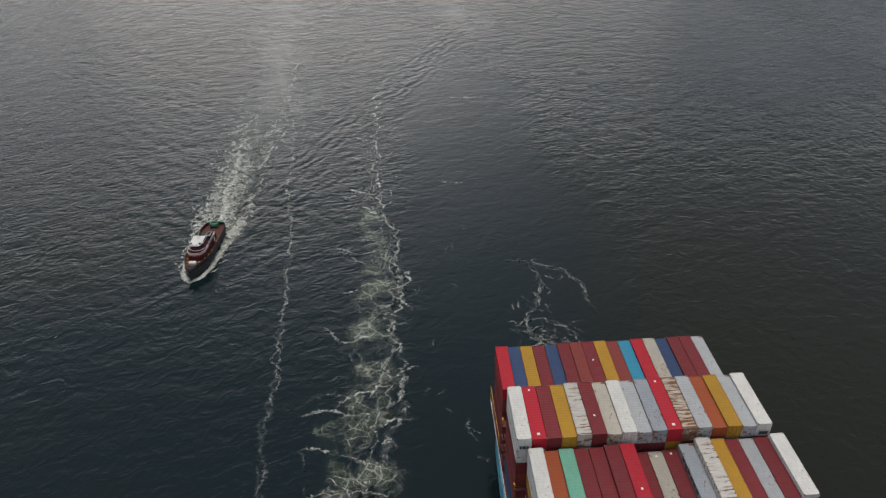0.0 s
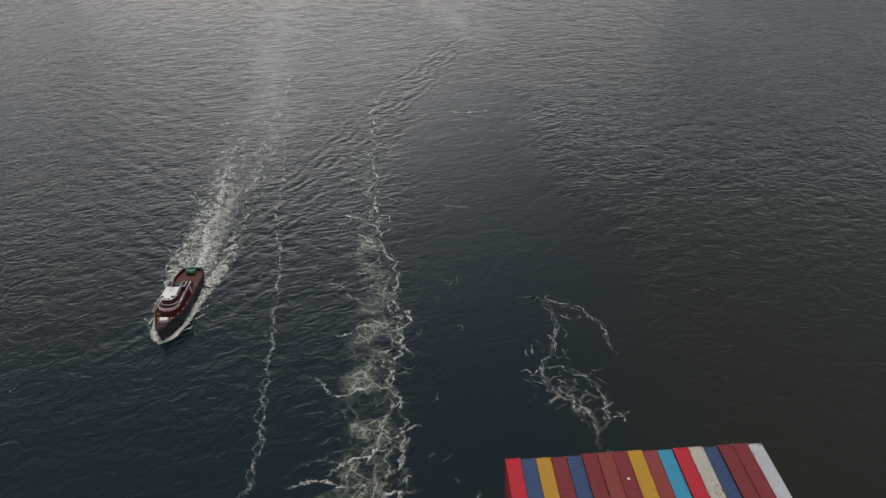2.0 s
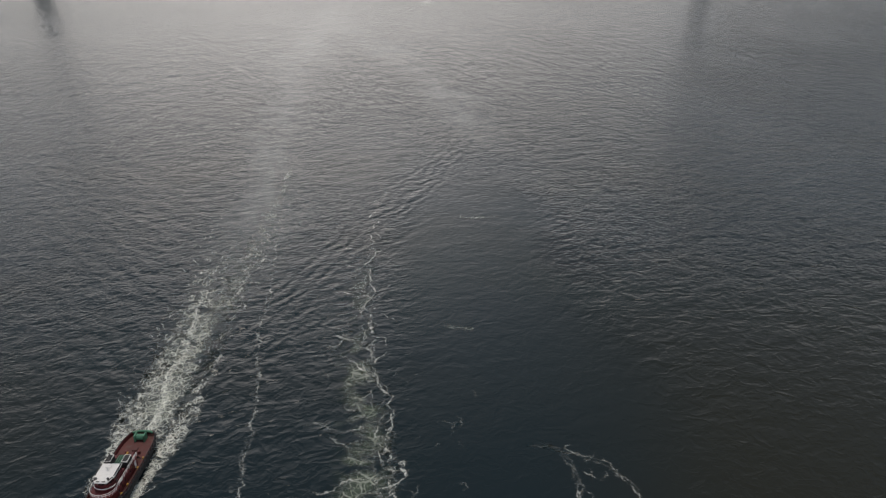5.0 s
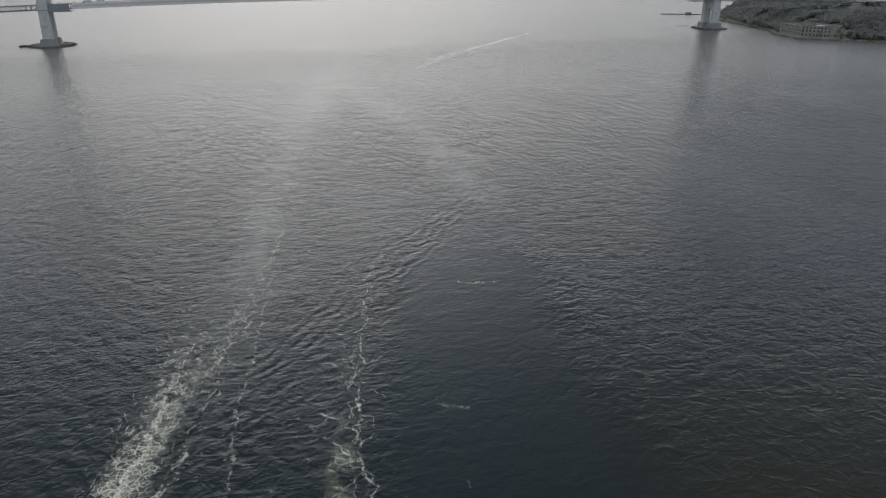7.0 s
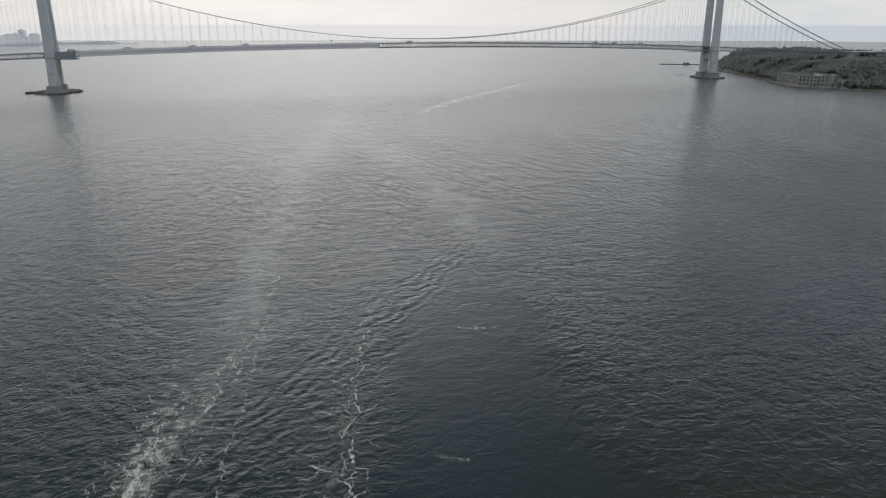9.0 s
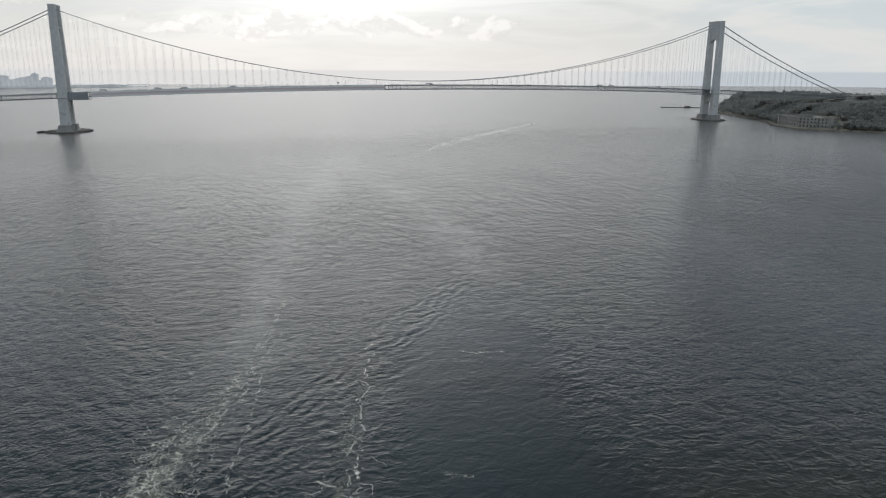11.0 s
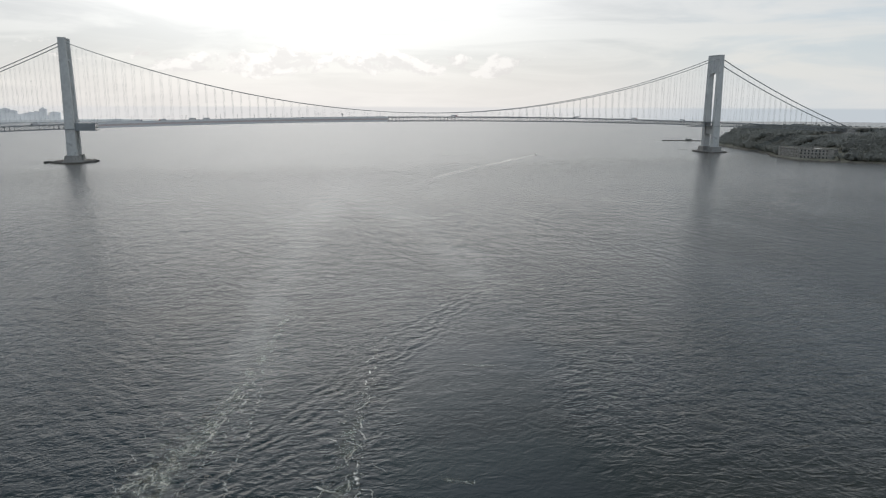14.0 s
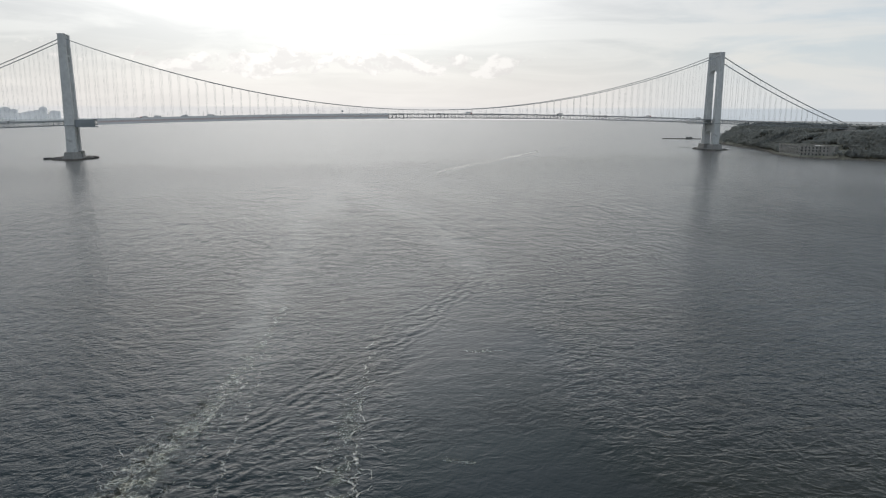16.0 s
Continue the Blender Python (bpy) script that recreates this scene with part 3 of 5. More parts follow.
def pier_island(x, long, wide, turn):
    """A low ring of rocks with a concrete footing."""
    thing = empty("pier_island", pose(x, 0, 0, 0, 0, turn), "low concrete pier footing ringed with dark rocks", "island", "piers of the bridge")
    rng = random.Random(int(x))
    bm = bmesh.new()
    outline = []
    for k in range(40):
        a = k * math.tau / 40
        r = rng.uniform(0.93, 1.05)
        outline.append((wide * r * math.copysign(abs(math.cos(a)) ** 0.8, math.cos(a)), long * r * math.copysign(abs(math.sin(a)) ** 0.9, math.sin(a))))
    add_prism(bm, outline, -2, 1.1, 0.93)
    part("rock_ring", bm, ROCK, thing, "dark riprap")
    bm = bmesh.new()
    for k in range(260):
        a = rng.uniform(0, math.tau)
        r, s = rng.uniform(0.9, 1.03), rng.uniform(0.5, 1.5)
        add_box(bm, -s, s, -s * 0.8, s * 0.8, -s * 0.4, s * 0.6, (0.7, 0.6),
                pose(wide * r * math.cos(a), long * r * math.sin(a), 1.2, rng.uniform(-20, 20), rng.uniform(-20, 20), rng.uniform(0, 180)))
    tagged(part("boulders", bm, ROCK, thing), kind="stuff")
    bm = bmesh.new()
    for k in range(40):
        s = rng.uniform(0.8, 2.2)
        add_box(bm, -s, s, -s * 0.8, s * 0.8, -s * 0.5, s * 0.8, (0.7, 0.6), pose(-wide - 6 + rng.gauss(0, 2.0), rng.gauss(-6, 5), 0.6, rng.uniform(-20, 20), rng.uniform(-20, 20), rng.uniform(0, 180)))
    if x < 0:
        tagged(part("outlying_rocks", bm, ROCK, thing), kind="stuff")
    else:
        bm.free()
    box("footing", -15, 15, -28, 28, 0, 2.6, CONCRETE, thing, "", 0.3)
    return thing


def build_bridge():
    tower(-HALF), tower(HALF)
    pier_island(-HALF, 48, 36, 0)
    pier_island(HALF, 46, 30, 0)
    bridge = empty("suspension_bridge", pose(0, 0, 0), "long double-deck grey suspension bridge across the strait", "bridge")
    xs_main = [-HALF + 2 * HALF * k / 120 for k in range(121)]
    for s in (-1, 1):
        for gap in (-1.3, 1.3):
            bm = bmesh.new()
            add_tube(bm, [(x, s * 15.8 + gap, cable_z(x)) for x in xs_main], 0.55, 6)
            part("main_cable", bm, CABLE, bridge)
            for e in (-1, 1):
                bm = bmesh.new()
                add_tube(bm, [(e * (HALF + SIDE * k / 20), s * 15.8 + gap, cable_z(HALF + SIDE * k / 20)) for k in range(21)], 0.55, 6)
                part("side_cable", bm, CABLE, bridge)
    # hangers, one object each
    step = 15.1
    unit = bmesh.new()
    for g in (-0.9, 0.9):
        add_box(unit, g - 0.07, g + 0.07, -0.07, 0.07, 0, 1)
    me = bpy.data.meshes.new("hanger")
    unit.to_mesh(me)
    unit.free()
    me.materials.append(CABLE)
    ks = [k * step for k in range(-66, 67)]
    for x in ks:
        if abs(abs(x) - HALF) < 8 or abs(x) > HALF + SIDE - 20:
            continue
        for s in (-1, 1):
            h = cable_z(x) - road_z(x) - 0.3
            if h < 1:
                continue
            o = new("hanger", me)
            o.parent = bridge
            o.location, o.scale = (x, s * 15.8, road_z(x) + 0.3), (1, 1, h)
    # decks, trusses and railings in stretches
    for x0, x1 in ((-HALF - SIDE, -HALF + 6), (-HALF + 6, -90.0), (-90.0, HALF - 6), (HALF - 6, HALF + SIDE)):
        n = int((x1 - x0) / 7.55)
        xs = [x0 + (x1 - x0) * k / n for k in range(n + 1)]
        for name, drop, thick, half in (("upper_road", 0.0, 0.7, 15.0), ("lower_road", 7.4, 0.8, 14.6)):
            bm = bmesh.new()
            prev = None
            for x in xs:
                z = road_z(x) - drop
                ring = [bm.verts.new(p) for p in ((x, -half, z), (x, half, z), (x, half, z - thick), (x, -half, z - thick))]
                if prev:
                    for k in range(4):
                        bm.faces.new((prev[k], prev[(k + 1) % 4], ring[(k + 1) % 4], ring[k]))
                prev = ring
            part(name, bm, ROAD, bridge)
        for s in (-1, 1):
            y = s * 15.3
            bm = bmesh.new()
            for k, (a, b) in enumerate(zip(xs, xs[1:])):
                za, zb = road_z(a), road_z(b)
                for d, w in ((0.4, 1.3), (8.0, 1.3)):
                    add_bar(bm, (a, y, za - d), (b, y, zb - d), 0.9, w)
                add_bar(bm, (a, y, za - 7.6), (a, y, za), 0.75)
                if k % 2:
                    add_bar(bm, (a, y, za - 7.6), (b, y, zb - 0.6), 0.42)
                else:
                    add_bar(bm, (a, y, za - 0.6), (b, y, zb - 7.6), 0.42)
                add_bar(bm, (a, y, za + 1.1), (b, y, zb + 1.1), 0.14)
                add_bar(bm, (a, y, za), (a, y, za + 1.15), 0.16)
            tagged(part("truss", bm, TRUSS, bridge), kind="stuff")
        bm = bmesh.new()
        for a in xs[::2]:
            za = road_z(a)
            add_bar(bm, (a, -15, za - 8.4), (a, 15, za - 8.4), 0.5, 1.0)
            add_bar(bm, (a, -15, za - 1.2), (a, 15, za - 1.2), 0.5, 0.9)
        tagged(part("floor_beams", bm, TRUSS, bridge), kind="stuff")
    # repair sheeting hung along the sides of the western half
    unit = bmesh.new()
    add_box(unit, 0, 1, -0.12, 0.12, -8.7, 1.0)
    pan = bpy.data.meshes.new("sheeting_panel")
    unit.to_mesh(pan)
    unit.free()
    pan.materials.append(TARP)
    x = -HALF + 44.0
    rng = random.Random(4)
    while x < -92:
        w = min(14.0, -90 - x)
        o = new("sheeting_panel", pan)
        o.parent = bridge
        slope = math.degrees(math.atan((road_z(x + w) - road_z(x)) / w))
        o.matrix_local = pose(x, -15.95 - rng.uniform(0, 0.1), road_z(x) + rng.uniform(-0.12, 0.12), 0, -slope, 0) @ Matrix.Diagonal((w - 0.1, 1, 1, 1))
        x += w
    # hanging work platforms beside the towers
    for a, b in ((-HALF + 8, -HALF + 40), (HALF - 52, HALF - 30)):
        bm = bmesh.new()
        add_box(bm, a, b, -18, 18, road_z(a) - 11.6, road_z(a) - 10.6)
        for k in range(9):
            xx = a + (b - a) * k / 8
            add_bar(bm, (xx, -17.8, road_z(a) - 10.7), (xx, -17.0, road_z(a) - 8.4), 0.25)
        if a < 0:
            add_box(bm, a, b, -18.2, -17.8, road_z(a) - 10.7, road_z(a) + 1.2)
        part("work_platform", bm, TRUSS, bridge, "grey hanging work platform")
    # lamp posts
    for k in range(-32, 33):
        x = k * 30 + 20
        if abs(x) > HALF + 320:
            continue
        for s in (-1, 1):
            bm = bmesh.new()
            z = road_z(x)
            add_bar(bm, (x, s * 14.7, z), (x, s * 14.7, z + 9), 0.28)
            add_bar(bm, (x, s * 14.7, z + 9), (x, s * 12.6, z + 9.6), 0.22)
            part("lamp_post", bm, TRUSS, bridge)
    box("sign_board", -180, -176.5, -15.5, -15.0, road_z(-178) + 4.5, road_z(-178) + 7.5, STEEL, bridge)
    box("sign_post", -178.4, -178.0, -15.5, -15.0, road_z(-178), road_z(-178) + 5, TRUSS, bridge)
    box("approach_road", HALF + SIDE, 1330, -15, 15, 50.4, 51.8, CONCRETE, bridge, "pale concrete approach road")
    for e in (-1, 1):
        x = e * (HALF + SIDE)
        a = empty("anchorage", pose(x, 0, 0), "pale concrete cable anchorage of the bridge", "anchorage", "anchorages of the bridge")
        box("block", -28, 34, -26, 26, 10, 41, CONCRETE, a, "", 0.8, (0.94, 0.96))
        box("cable_house", -12, 12, -21, 21, 41, 48, CONCRETE, a, "", 0.6, (0.8, 1))


build_bridge()

# ---- the container ship ----
SHIP_AT, SHIP_TURN = (-327.1, -1352.8), -14.4      # middle of the aftmost stack's after edge; local +y points aft
PAINT = {
    "red": (0.47, 0.012, 0.028), "maroon": (0.19, 0.019, 0.024), "brick": (0.23, 0.038, 0.030), "blue": (0.030, 0.062, 0.15),
    "ochre": (0.46, 0.24, 0.020), "orange": (0.36, 0.075, 0.022), "cyan": (0.03, 0.27, 0.42), "green": (0.16, 0.42, 0.30),
    "cream": (0.47, 0.43, 0.36), "grey": (0.42, 0.43, 0.44), "slate": (0.32, 0.35, 0.38), "white": (0.68, 0.66, 0.62),
    "rusty": (0.50, 0.45, 0.37), "worn": (0.56, 0.53, 0.48),
}
RUSTY = {"rusty": 0.62, "worn": 0.30, "cream": 0.16, "grey": 0.10, "slate": 0.16, "white": 0.06}
BOX_PAINT = {k: surface("container_" + k, c, 0.8, 0.0, 0.9, 0.10, (0.17, 0.065, 0.025), RUSTY.get(k, 0.02), 0.35, 0.01, 0.22,
                        (0.3, 2.2, 1.0) if k in ("rusty", "worn") else (1.0, 0.35, 1.0), (-6.1, 6.1, 0.03 if k == "white" else 0.075 if k in RUSTY else 0.04)) for k, c in PAINT.items()}
CASTING = surface("corner_casting", (0.16, 0.12, 0.11), 0.7, 0.0, 3.0, 0.3)
GALV = surface("lock_rod", (0.35, 0.34, 0.33), 0.5, 0.4)
LONG, WIDE, PITCH = 12.19, 2.44, 2.505


def container_mesh(h):
    """A 40-foot box, ribbed on its sides, roof and ends; its after end at y = 0."""
    bm = bmesh.new()
    d = 0.035
    n = 40
    ys = [-0.12 - (LONG - 0.24) * k / n for k in range(n + 1)]
    ring = []
    for k, y in enumerate(ys):
        i = d if k % 2 else 0.0
        t = 0.022 if k % 2 else 0.0
        w = WIDE / 2 - 0.02 - i
        ring.append([bm.verts.new(p) for p in ((-w, y, 0.16), (w, y, 0.16), (w, y, h - 0.10), (w - 0.08, y, h - 0.04 - t), (-w + 0.08, y, h - 0.04 - t), (-w, y, h - 0.10))])
    for a, b in zip(ring, ring[1:]):
        for k in range(6):
            bm.faces.new((a[k], a[(k + 1) % 6], b[(k + 1) % 6], b[k]))
    bm.faces.new(ring[0]), bm.faces.new(ring[-1][::-1])
    for x in (-1, 1):
        for y in (-0.08, -LONG + 0.08):
            add_box(bm, x * (WIDE / 2 - 0.08) - 0.08, x * (WIDE / 2 - 0.08) + 0.08, y - 0.08, y + 0.08, 0, h)
        add_box(bm, x * (WIDE / 2 - 0.05) - 0.05, x * (WIDE / 2 - 0.05) + 0.05, -LONG + 0.16, -0.16, 0, 0.17)
        add_box(bm, x * (WIDE / 2 - 0.04) - 0.035, x * (WIDE / 2 - 0.04) + 0.035, -LONG + 0.16, -0.16, h - 0.11, h - 0.015)
    for y in (-0.06, -LONG + 0.06):
        add_box(bm, -WIDE / 2 + 0.16, WIDE / 2 - 0.16, y - 0.06, y + 0.06, h - 0.16, h - 0.005)
        add_box(bm, -WIDE / 2 + 0.16, WIDE / 2 - 0.16, y - 0.06, y + 0.06, 0, 0.18)
    count = len(bm.faces)
    for x in (-1, 1):
        for y in (-0.085, -LONG + 0.085):
            for z in (0.055, h - 0.055):
                add_box(bm, x * (WIDE / 2 - 0.085) - 0.092, x * (WIDE / 2 - 0.085) + 0.092, y - 0.094, y + 0.094, z - 0.062, z + 0.066)
    bm.faces.ensure_lookup_table()
    for f in bm.faces[count:]:
        f.material_index = 1
    me = bpy.data.meshes.new("container")
    bm.normal_update()
    bm.to_mesh(me)
    bm.free()
    return me


def door_mesh(h):
    """The double door at the forward end, with its lock rods."""
    bm = bmesh.new()
    prof = [(-1.06, 0.03)]
    for x in (-0.85, -0.35, 0.35, 0.85):
        prof += [(x - 0.05, 0.0), (x - 0.035, -0.07), (x + 0.035, -0.07), (x + 0.05, 0.0)]
    prof.insert(9, (0.0, 0.03))
    prof.append((1.06, 0.03))
    lo = [bm.verts.new((x, -LONG + y, 0.17)) for x, y in prof]
    hi = [bm.verts.new((x, -LONG + y, h - 0.16)) for x, y in prof]
    for k in range(len(prof) - 1):
        bm.faces.new((lo[k], lo[k + 1], hi[k + 1], hi[k]))
    me = bpy.data.meshes.new("door")
    bm.to_mesh(me)
    bm.free()
    return me


TALL, LOW = 2.896, 2.591
BODIES, DOORS = {}, {}


def container(ship, colour, x, y, z, h, mark=0.0):
    if (colour, h) not in BODIES:
        me = container_mesh(h)
        me.materials.append(BOX_PAINT[colour])
        me.materials.append(CASTING)
        BODIES[colour, h] = me
        door = door_mesh(h)
        door.materials.append(BOX_PAINT[colour])
        DOORS[colour, h] = door
    o = new("container", BODIES[colour, h])
    o.parent = ship
    o.location = (x, y, z)
    o["label"] = "%s steel shipping container%s" % ({"brick": "brick red", "ochre": "ochre yellow", "rusty": "rust-streaked white", "worn": "worn rust-spotted white", "slate": "blue-grey"}.get(colour, colour), " with rust stains" if RUSTY.get(colour, 0) > 0.1 else "")
    c = new("door", DOORS[colour, h])
    c.parent = o
    if mark:
        m = bmesh.new()
        for dx, dy, w, l in ((0, 0, 0.36, 0.40),):
            add_box(m, dx - w / 2, dx + w / 2, mark + dy - l / 2, mark + dy + l / 2, h - 0.03, h + 0.004)
        part("roof_mark", m, WHITE, o, "white painted roof mark")
    return o


ROW_A = "red blue ochre maroon blue maroon brick maroon ochre brick cyan red cream blue maroon maroon grey".split()
ROW_B = "white red maroon ochre worn maroon cream white grey slate red rusty grey orange ochre grey white".split()
ROW_C = "white orange green maroon maroon maroon red maroon cream maroon slate worn ochre maroon grey maroon white".split()

STEPS = (0, -0.6, -0.6, -0.5, -0.8, -0.3, -0.2, -2.3, -2.6, -2.5, -0.9, 0.1, -0.5, -0.5, -0.9, -0.5, 0)     # uneven tops of the third bay


def build_ship():
    ship = empty("container_ship", pose(*SHIP_AT, 0, 0, 0, SHIP_TURN), "large container ship with a blue hull, fully stacked with coloured containers", "ship")
    length, half = 330.0, 21.9
    # hull: a rounded stern, parallel sides and a raked bow far forward
    bm = bmesh.new()
    stations = [(5.0, 0.80), (2.0, 0.92), (-6, 0.985), (-16, 1.0), (-60, 1.0), (-140, 1.0), (-220, 1.0), (-270, 0.86), (-305, 0.5), (-length, 0.05)]
    rings = []
    for y, f in stations:
        prof = [(0.0, -6), (half * f * (0.62 if y > 0 else 0.9), -6), (half * f * (0.86 if y > -20 else 1.0), 2.0), (half * f, 7.0), (half * f, 12.6)]
        pts = [(x, y + (0 if z > 3 else -3.0 * (y > 0)), z) for x, z in prof[::-1]] + [(-x, y + (0 if z > 3 else -3.0 * (y > 0)), z) for x, z in prof[1:]]
        rings.append([bm.verts.new(p) for p in pts])
    for a, b in zip(rings, rings[1:]):
        for k in range(len(a) - 1):
            bm.faces.new((a[k], b[k], b[k + 1], a[k + 1]))
        bm.faces.new((a[-1], b[-1], b[0], a[0]))
    bm.faces.new(rings[0]), bm.faces.new(rings[-1][::-1])
    bmesh.ops.recalc_face_normals(bm, faces=bm.faces[:])
    part("hull", bm, HULL_BLUE, ship, "light blue painted hull")
    box("deck", -half + 0.4, half - 0.4, -262, 3.5, 12.5, 12.75, DECK_RED, ship, "red-brown steel deck")
    for s in (-1, 1):
        # bulwark rail along the deck edge
        bm = bmesh.new()
        for y in range(-60, 4, 3):
            add_bar(bm, (s * (half - 0.25), y, 12.7), (s * (half - 0.25), y, 13.9), 0.09)
        for z in (13.25, 13.9):
            add_bar(bm, (s * (half - 0.25), -60, z), (s * (half - 0.25), 3, z), 0.07)
        part("deck_rail", bm, WHITE, ship, "thin white deck rail")
    base = 14.3
    rng = random.Random(12)
    bays = [(0.0, 6, 31.4, ROW_A), (-17.4, 8, 37.2, ROW_B), (-30.35, 8, 35.7, ROW_C), (-47.5, 8, 36.6, None), (-61.0, 7, 34.4, None)]
    mixed = ["maroon"] * 6 + ["red", "brick", "blue", "ochre", "white", "grey", "slate", "orange", "cream"]
    for bay, (y, tiers, top, colours) in enumerate(bays):
        cols = colours or [rng.choice(mixed) for _ in range(17)]
        for i, colour in enumerate(cols):
            x = (i - 8) * PITCH + (1.75 if bay == 2 else 0.0)
            h = LOW if (bay, i) in ((0, 2), (0, 4), (0, 9), (1, 2), (1, 3), (2, 1), (2, 7)) or ((bay, i) not in ((1, 0), (2, 0)) and rng.random() < 0.28) else TALL
            z = top - TALL + (STEPS[i] if bay == 2 else 0.0)
            mark = {(1, 1): -0.9, (1, 10): -0.9, (1, 5): -8.0, (0, 7): -5.5, (2, 8): -1.0, (2, 9): -0.8, (2, 6): -9.0}.get((bay, i), 0.0)
            container(ship, colour, x + rng.uniform(-0.02, 0.02), y + rng.uniform(-0.05, 0.05), z, h, mark)
            if (bay, i) in ((1, 1), (1, 10)):
                m = bmesh.new()
                add_box(m, x - 0.25, x + 0.25, y - 11.3, y - 10.8, z + h - 0.03, z + h + 0.004)
                part("roof_mark", m, WHITE, ship, "white painted roof mark")
            if bay == 1 and i in (0, 16):
                m = bmesh.new()
                add_box(m, x - 0.75, x + 0.75, y - LONG - 0.10, y - LONG - 0.075, z + 0.5, z + 1.2)
                part("end_label", m, DARK, ship, "black label on a container end")
            if (bay, i) == (2, 10):
                for k in range(6):
                    m = bmesh.new()
                    add_box(m, x - WIDE / 2 - 0.012, x - WIDE / 2 - 0.002, y - 9.6 + k * 1.25, y - 8.7 + k * 1.25, z + h - 0.85, z + h - 0.2)
                    part("side_bar", m, DARK, ship, "dark lettering bar")
            # the stack below, where its sides or ends show
            side = i in (0, 16)
            after = bay == 0
            for k in range(1, tiers):
                zz = z - k * TALL
                if zz < base - 1.2:
                    break
                if side or after or k == 1:
                    c = rng.choice(mixed)
                    if side and i == 0:
                        c = {0: ["brick", "maroon", "brick", "maroon", "brick"], 1: ["white", "maroon", "brick", "maroon", "brick", "maroon", "maroon"],
                             2: ["white", "ochre", "maroon", "white", "maroon", "brick", "maroon"]}.get(bay, [c] * 8)[k - 1] if k <= 5 else c
                    container(ship, c, x, y, zz, TALL)
    # hatch coamings under the stacks and lashing bridges between them
    for bay, (y, tiers, top, _) in enumerate(bays):
        box("hatch_cover", -20.6, 20.6, y - LONG, y, 12.74, base - 0.75, DECK_RED, ship)
    for y, h in ((-14.8, 25.0), (-30.25, 25.5), (-45.3, 25.5)):
        w = 0.5 if y == -30.25 else 1.6
        bm = bmesh.new()
        for i in range(18):
            x = (i - 8.5) * PITCH
            add_bar(bm, (x, y, 12.7), (x, y, h), 0.22)
        for z in (15.5, 18.4, 21.3, h):
            add_box(bm, -21.6, 21.6, y - w / 2, y + w / 2, z - 0.12, z + 0.05)
            if z == h:
                for e in (-1, 1):
                    add_bar(bm, (-21.6, y + e * w / 2, z + 1.0), (21.6, y + e * w / 2, z + 1.0), 0.06)
        part("lashing_bridge", bm, LASHING, ship, "red-brown lashing bridge")
        for s in (-1, 1):
            bm = bmesh.new()
            add_bar(bm, (s * 21.5, y, h), (s * 21.5, y, h + 1.4), 0.14)
            add_bar(bm, (s * 21.5, y - 0.3, h + 1.3), (s * 21.5, y + 0.3, h + 1.3), 0.3)
            part("end_post", bm, YELLOW, ship, "yellow tipped post")
    # after mooring deck edge: posts and a rail beside the aft stack
    for s in (-1, 1):
        bm = bmesh.new()
        for y in (3.0, -1.0, -6.0, -11.0):
            add_bar(bm, (s * 21.6, y, 12.7), (s * 21.6, y, 17.5), 0.16)
        add_bar(bm, (s * 21.6, 3.0, 17.4), (s * 21.6, -11.0, 17.4), 0.12)
        part("side_frame", bm, BUFF, ship, "buff painted frame")
    return ship


SHIP = build_ship()

# ---- the tug ----
TUG_AT, TUG_TURN, WAKE_TURN = (-407.3, -1239.0), -17.8, -14.6        # local -y is the bow


def hull_half(y):
    """Half breadth of the tug's deck at y, bow at -15.5, stern at 15.5."""
    if y < -3:
        f = max(0.0, (y + 15.5) / 12.5)
        return 3.95 * max(0.0, 1 - (1 - f) ** 1.8) ** 0.92 + 0.12
    if y > 9:
        f = max(0.0, (15.5 - y) / 6.5)
        return 2.2 + 1.75 * max(0.0, 1 - (1 - f) ** 2.2) ** 0.8
    return 3.95


def deck_z(y):
    return 2.1 + (0.030 * max(0.0, -y + 2) ** 1.35 if y < 2 else 0.0)


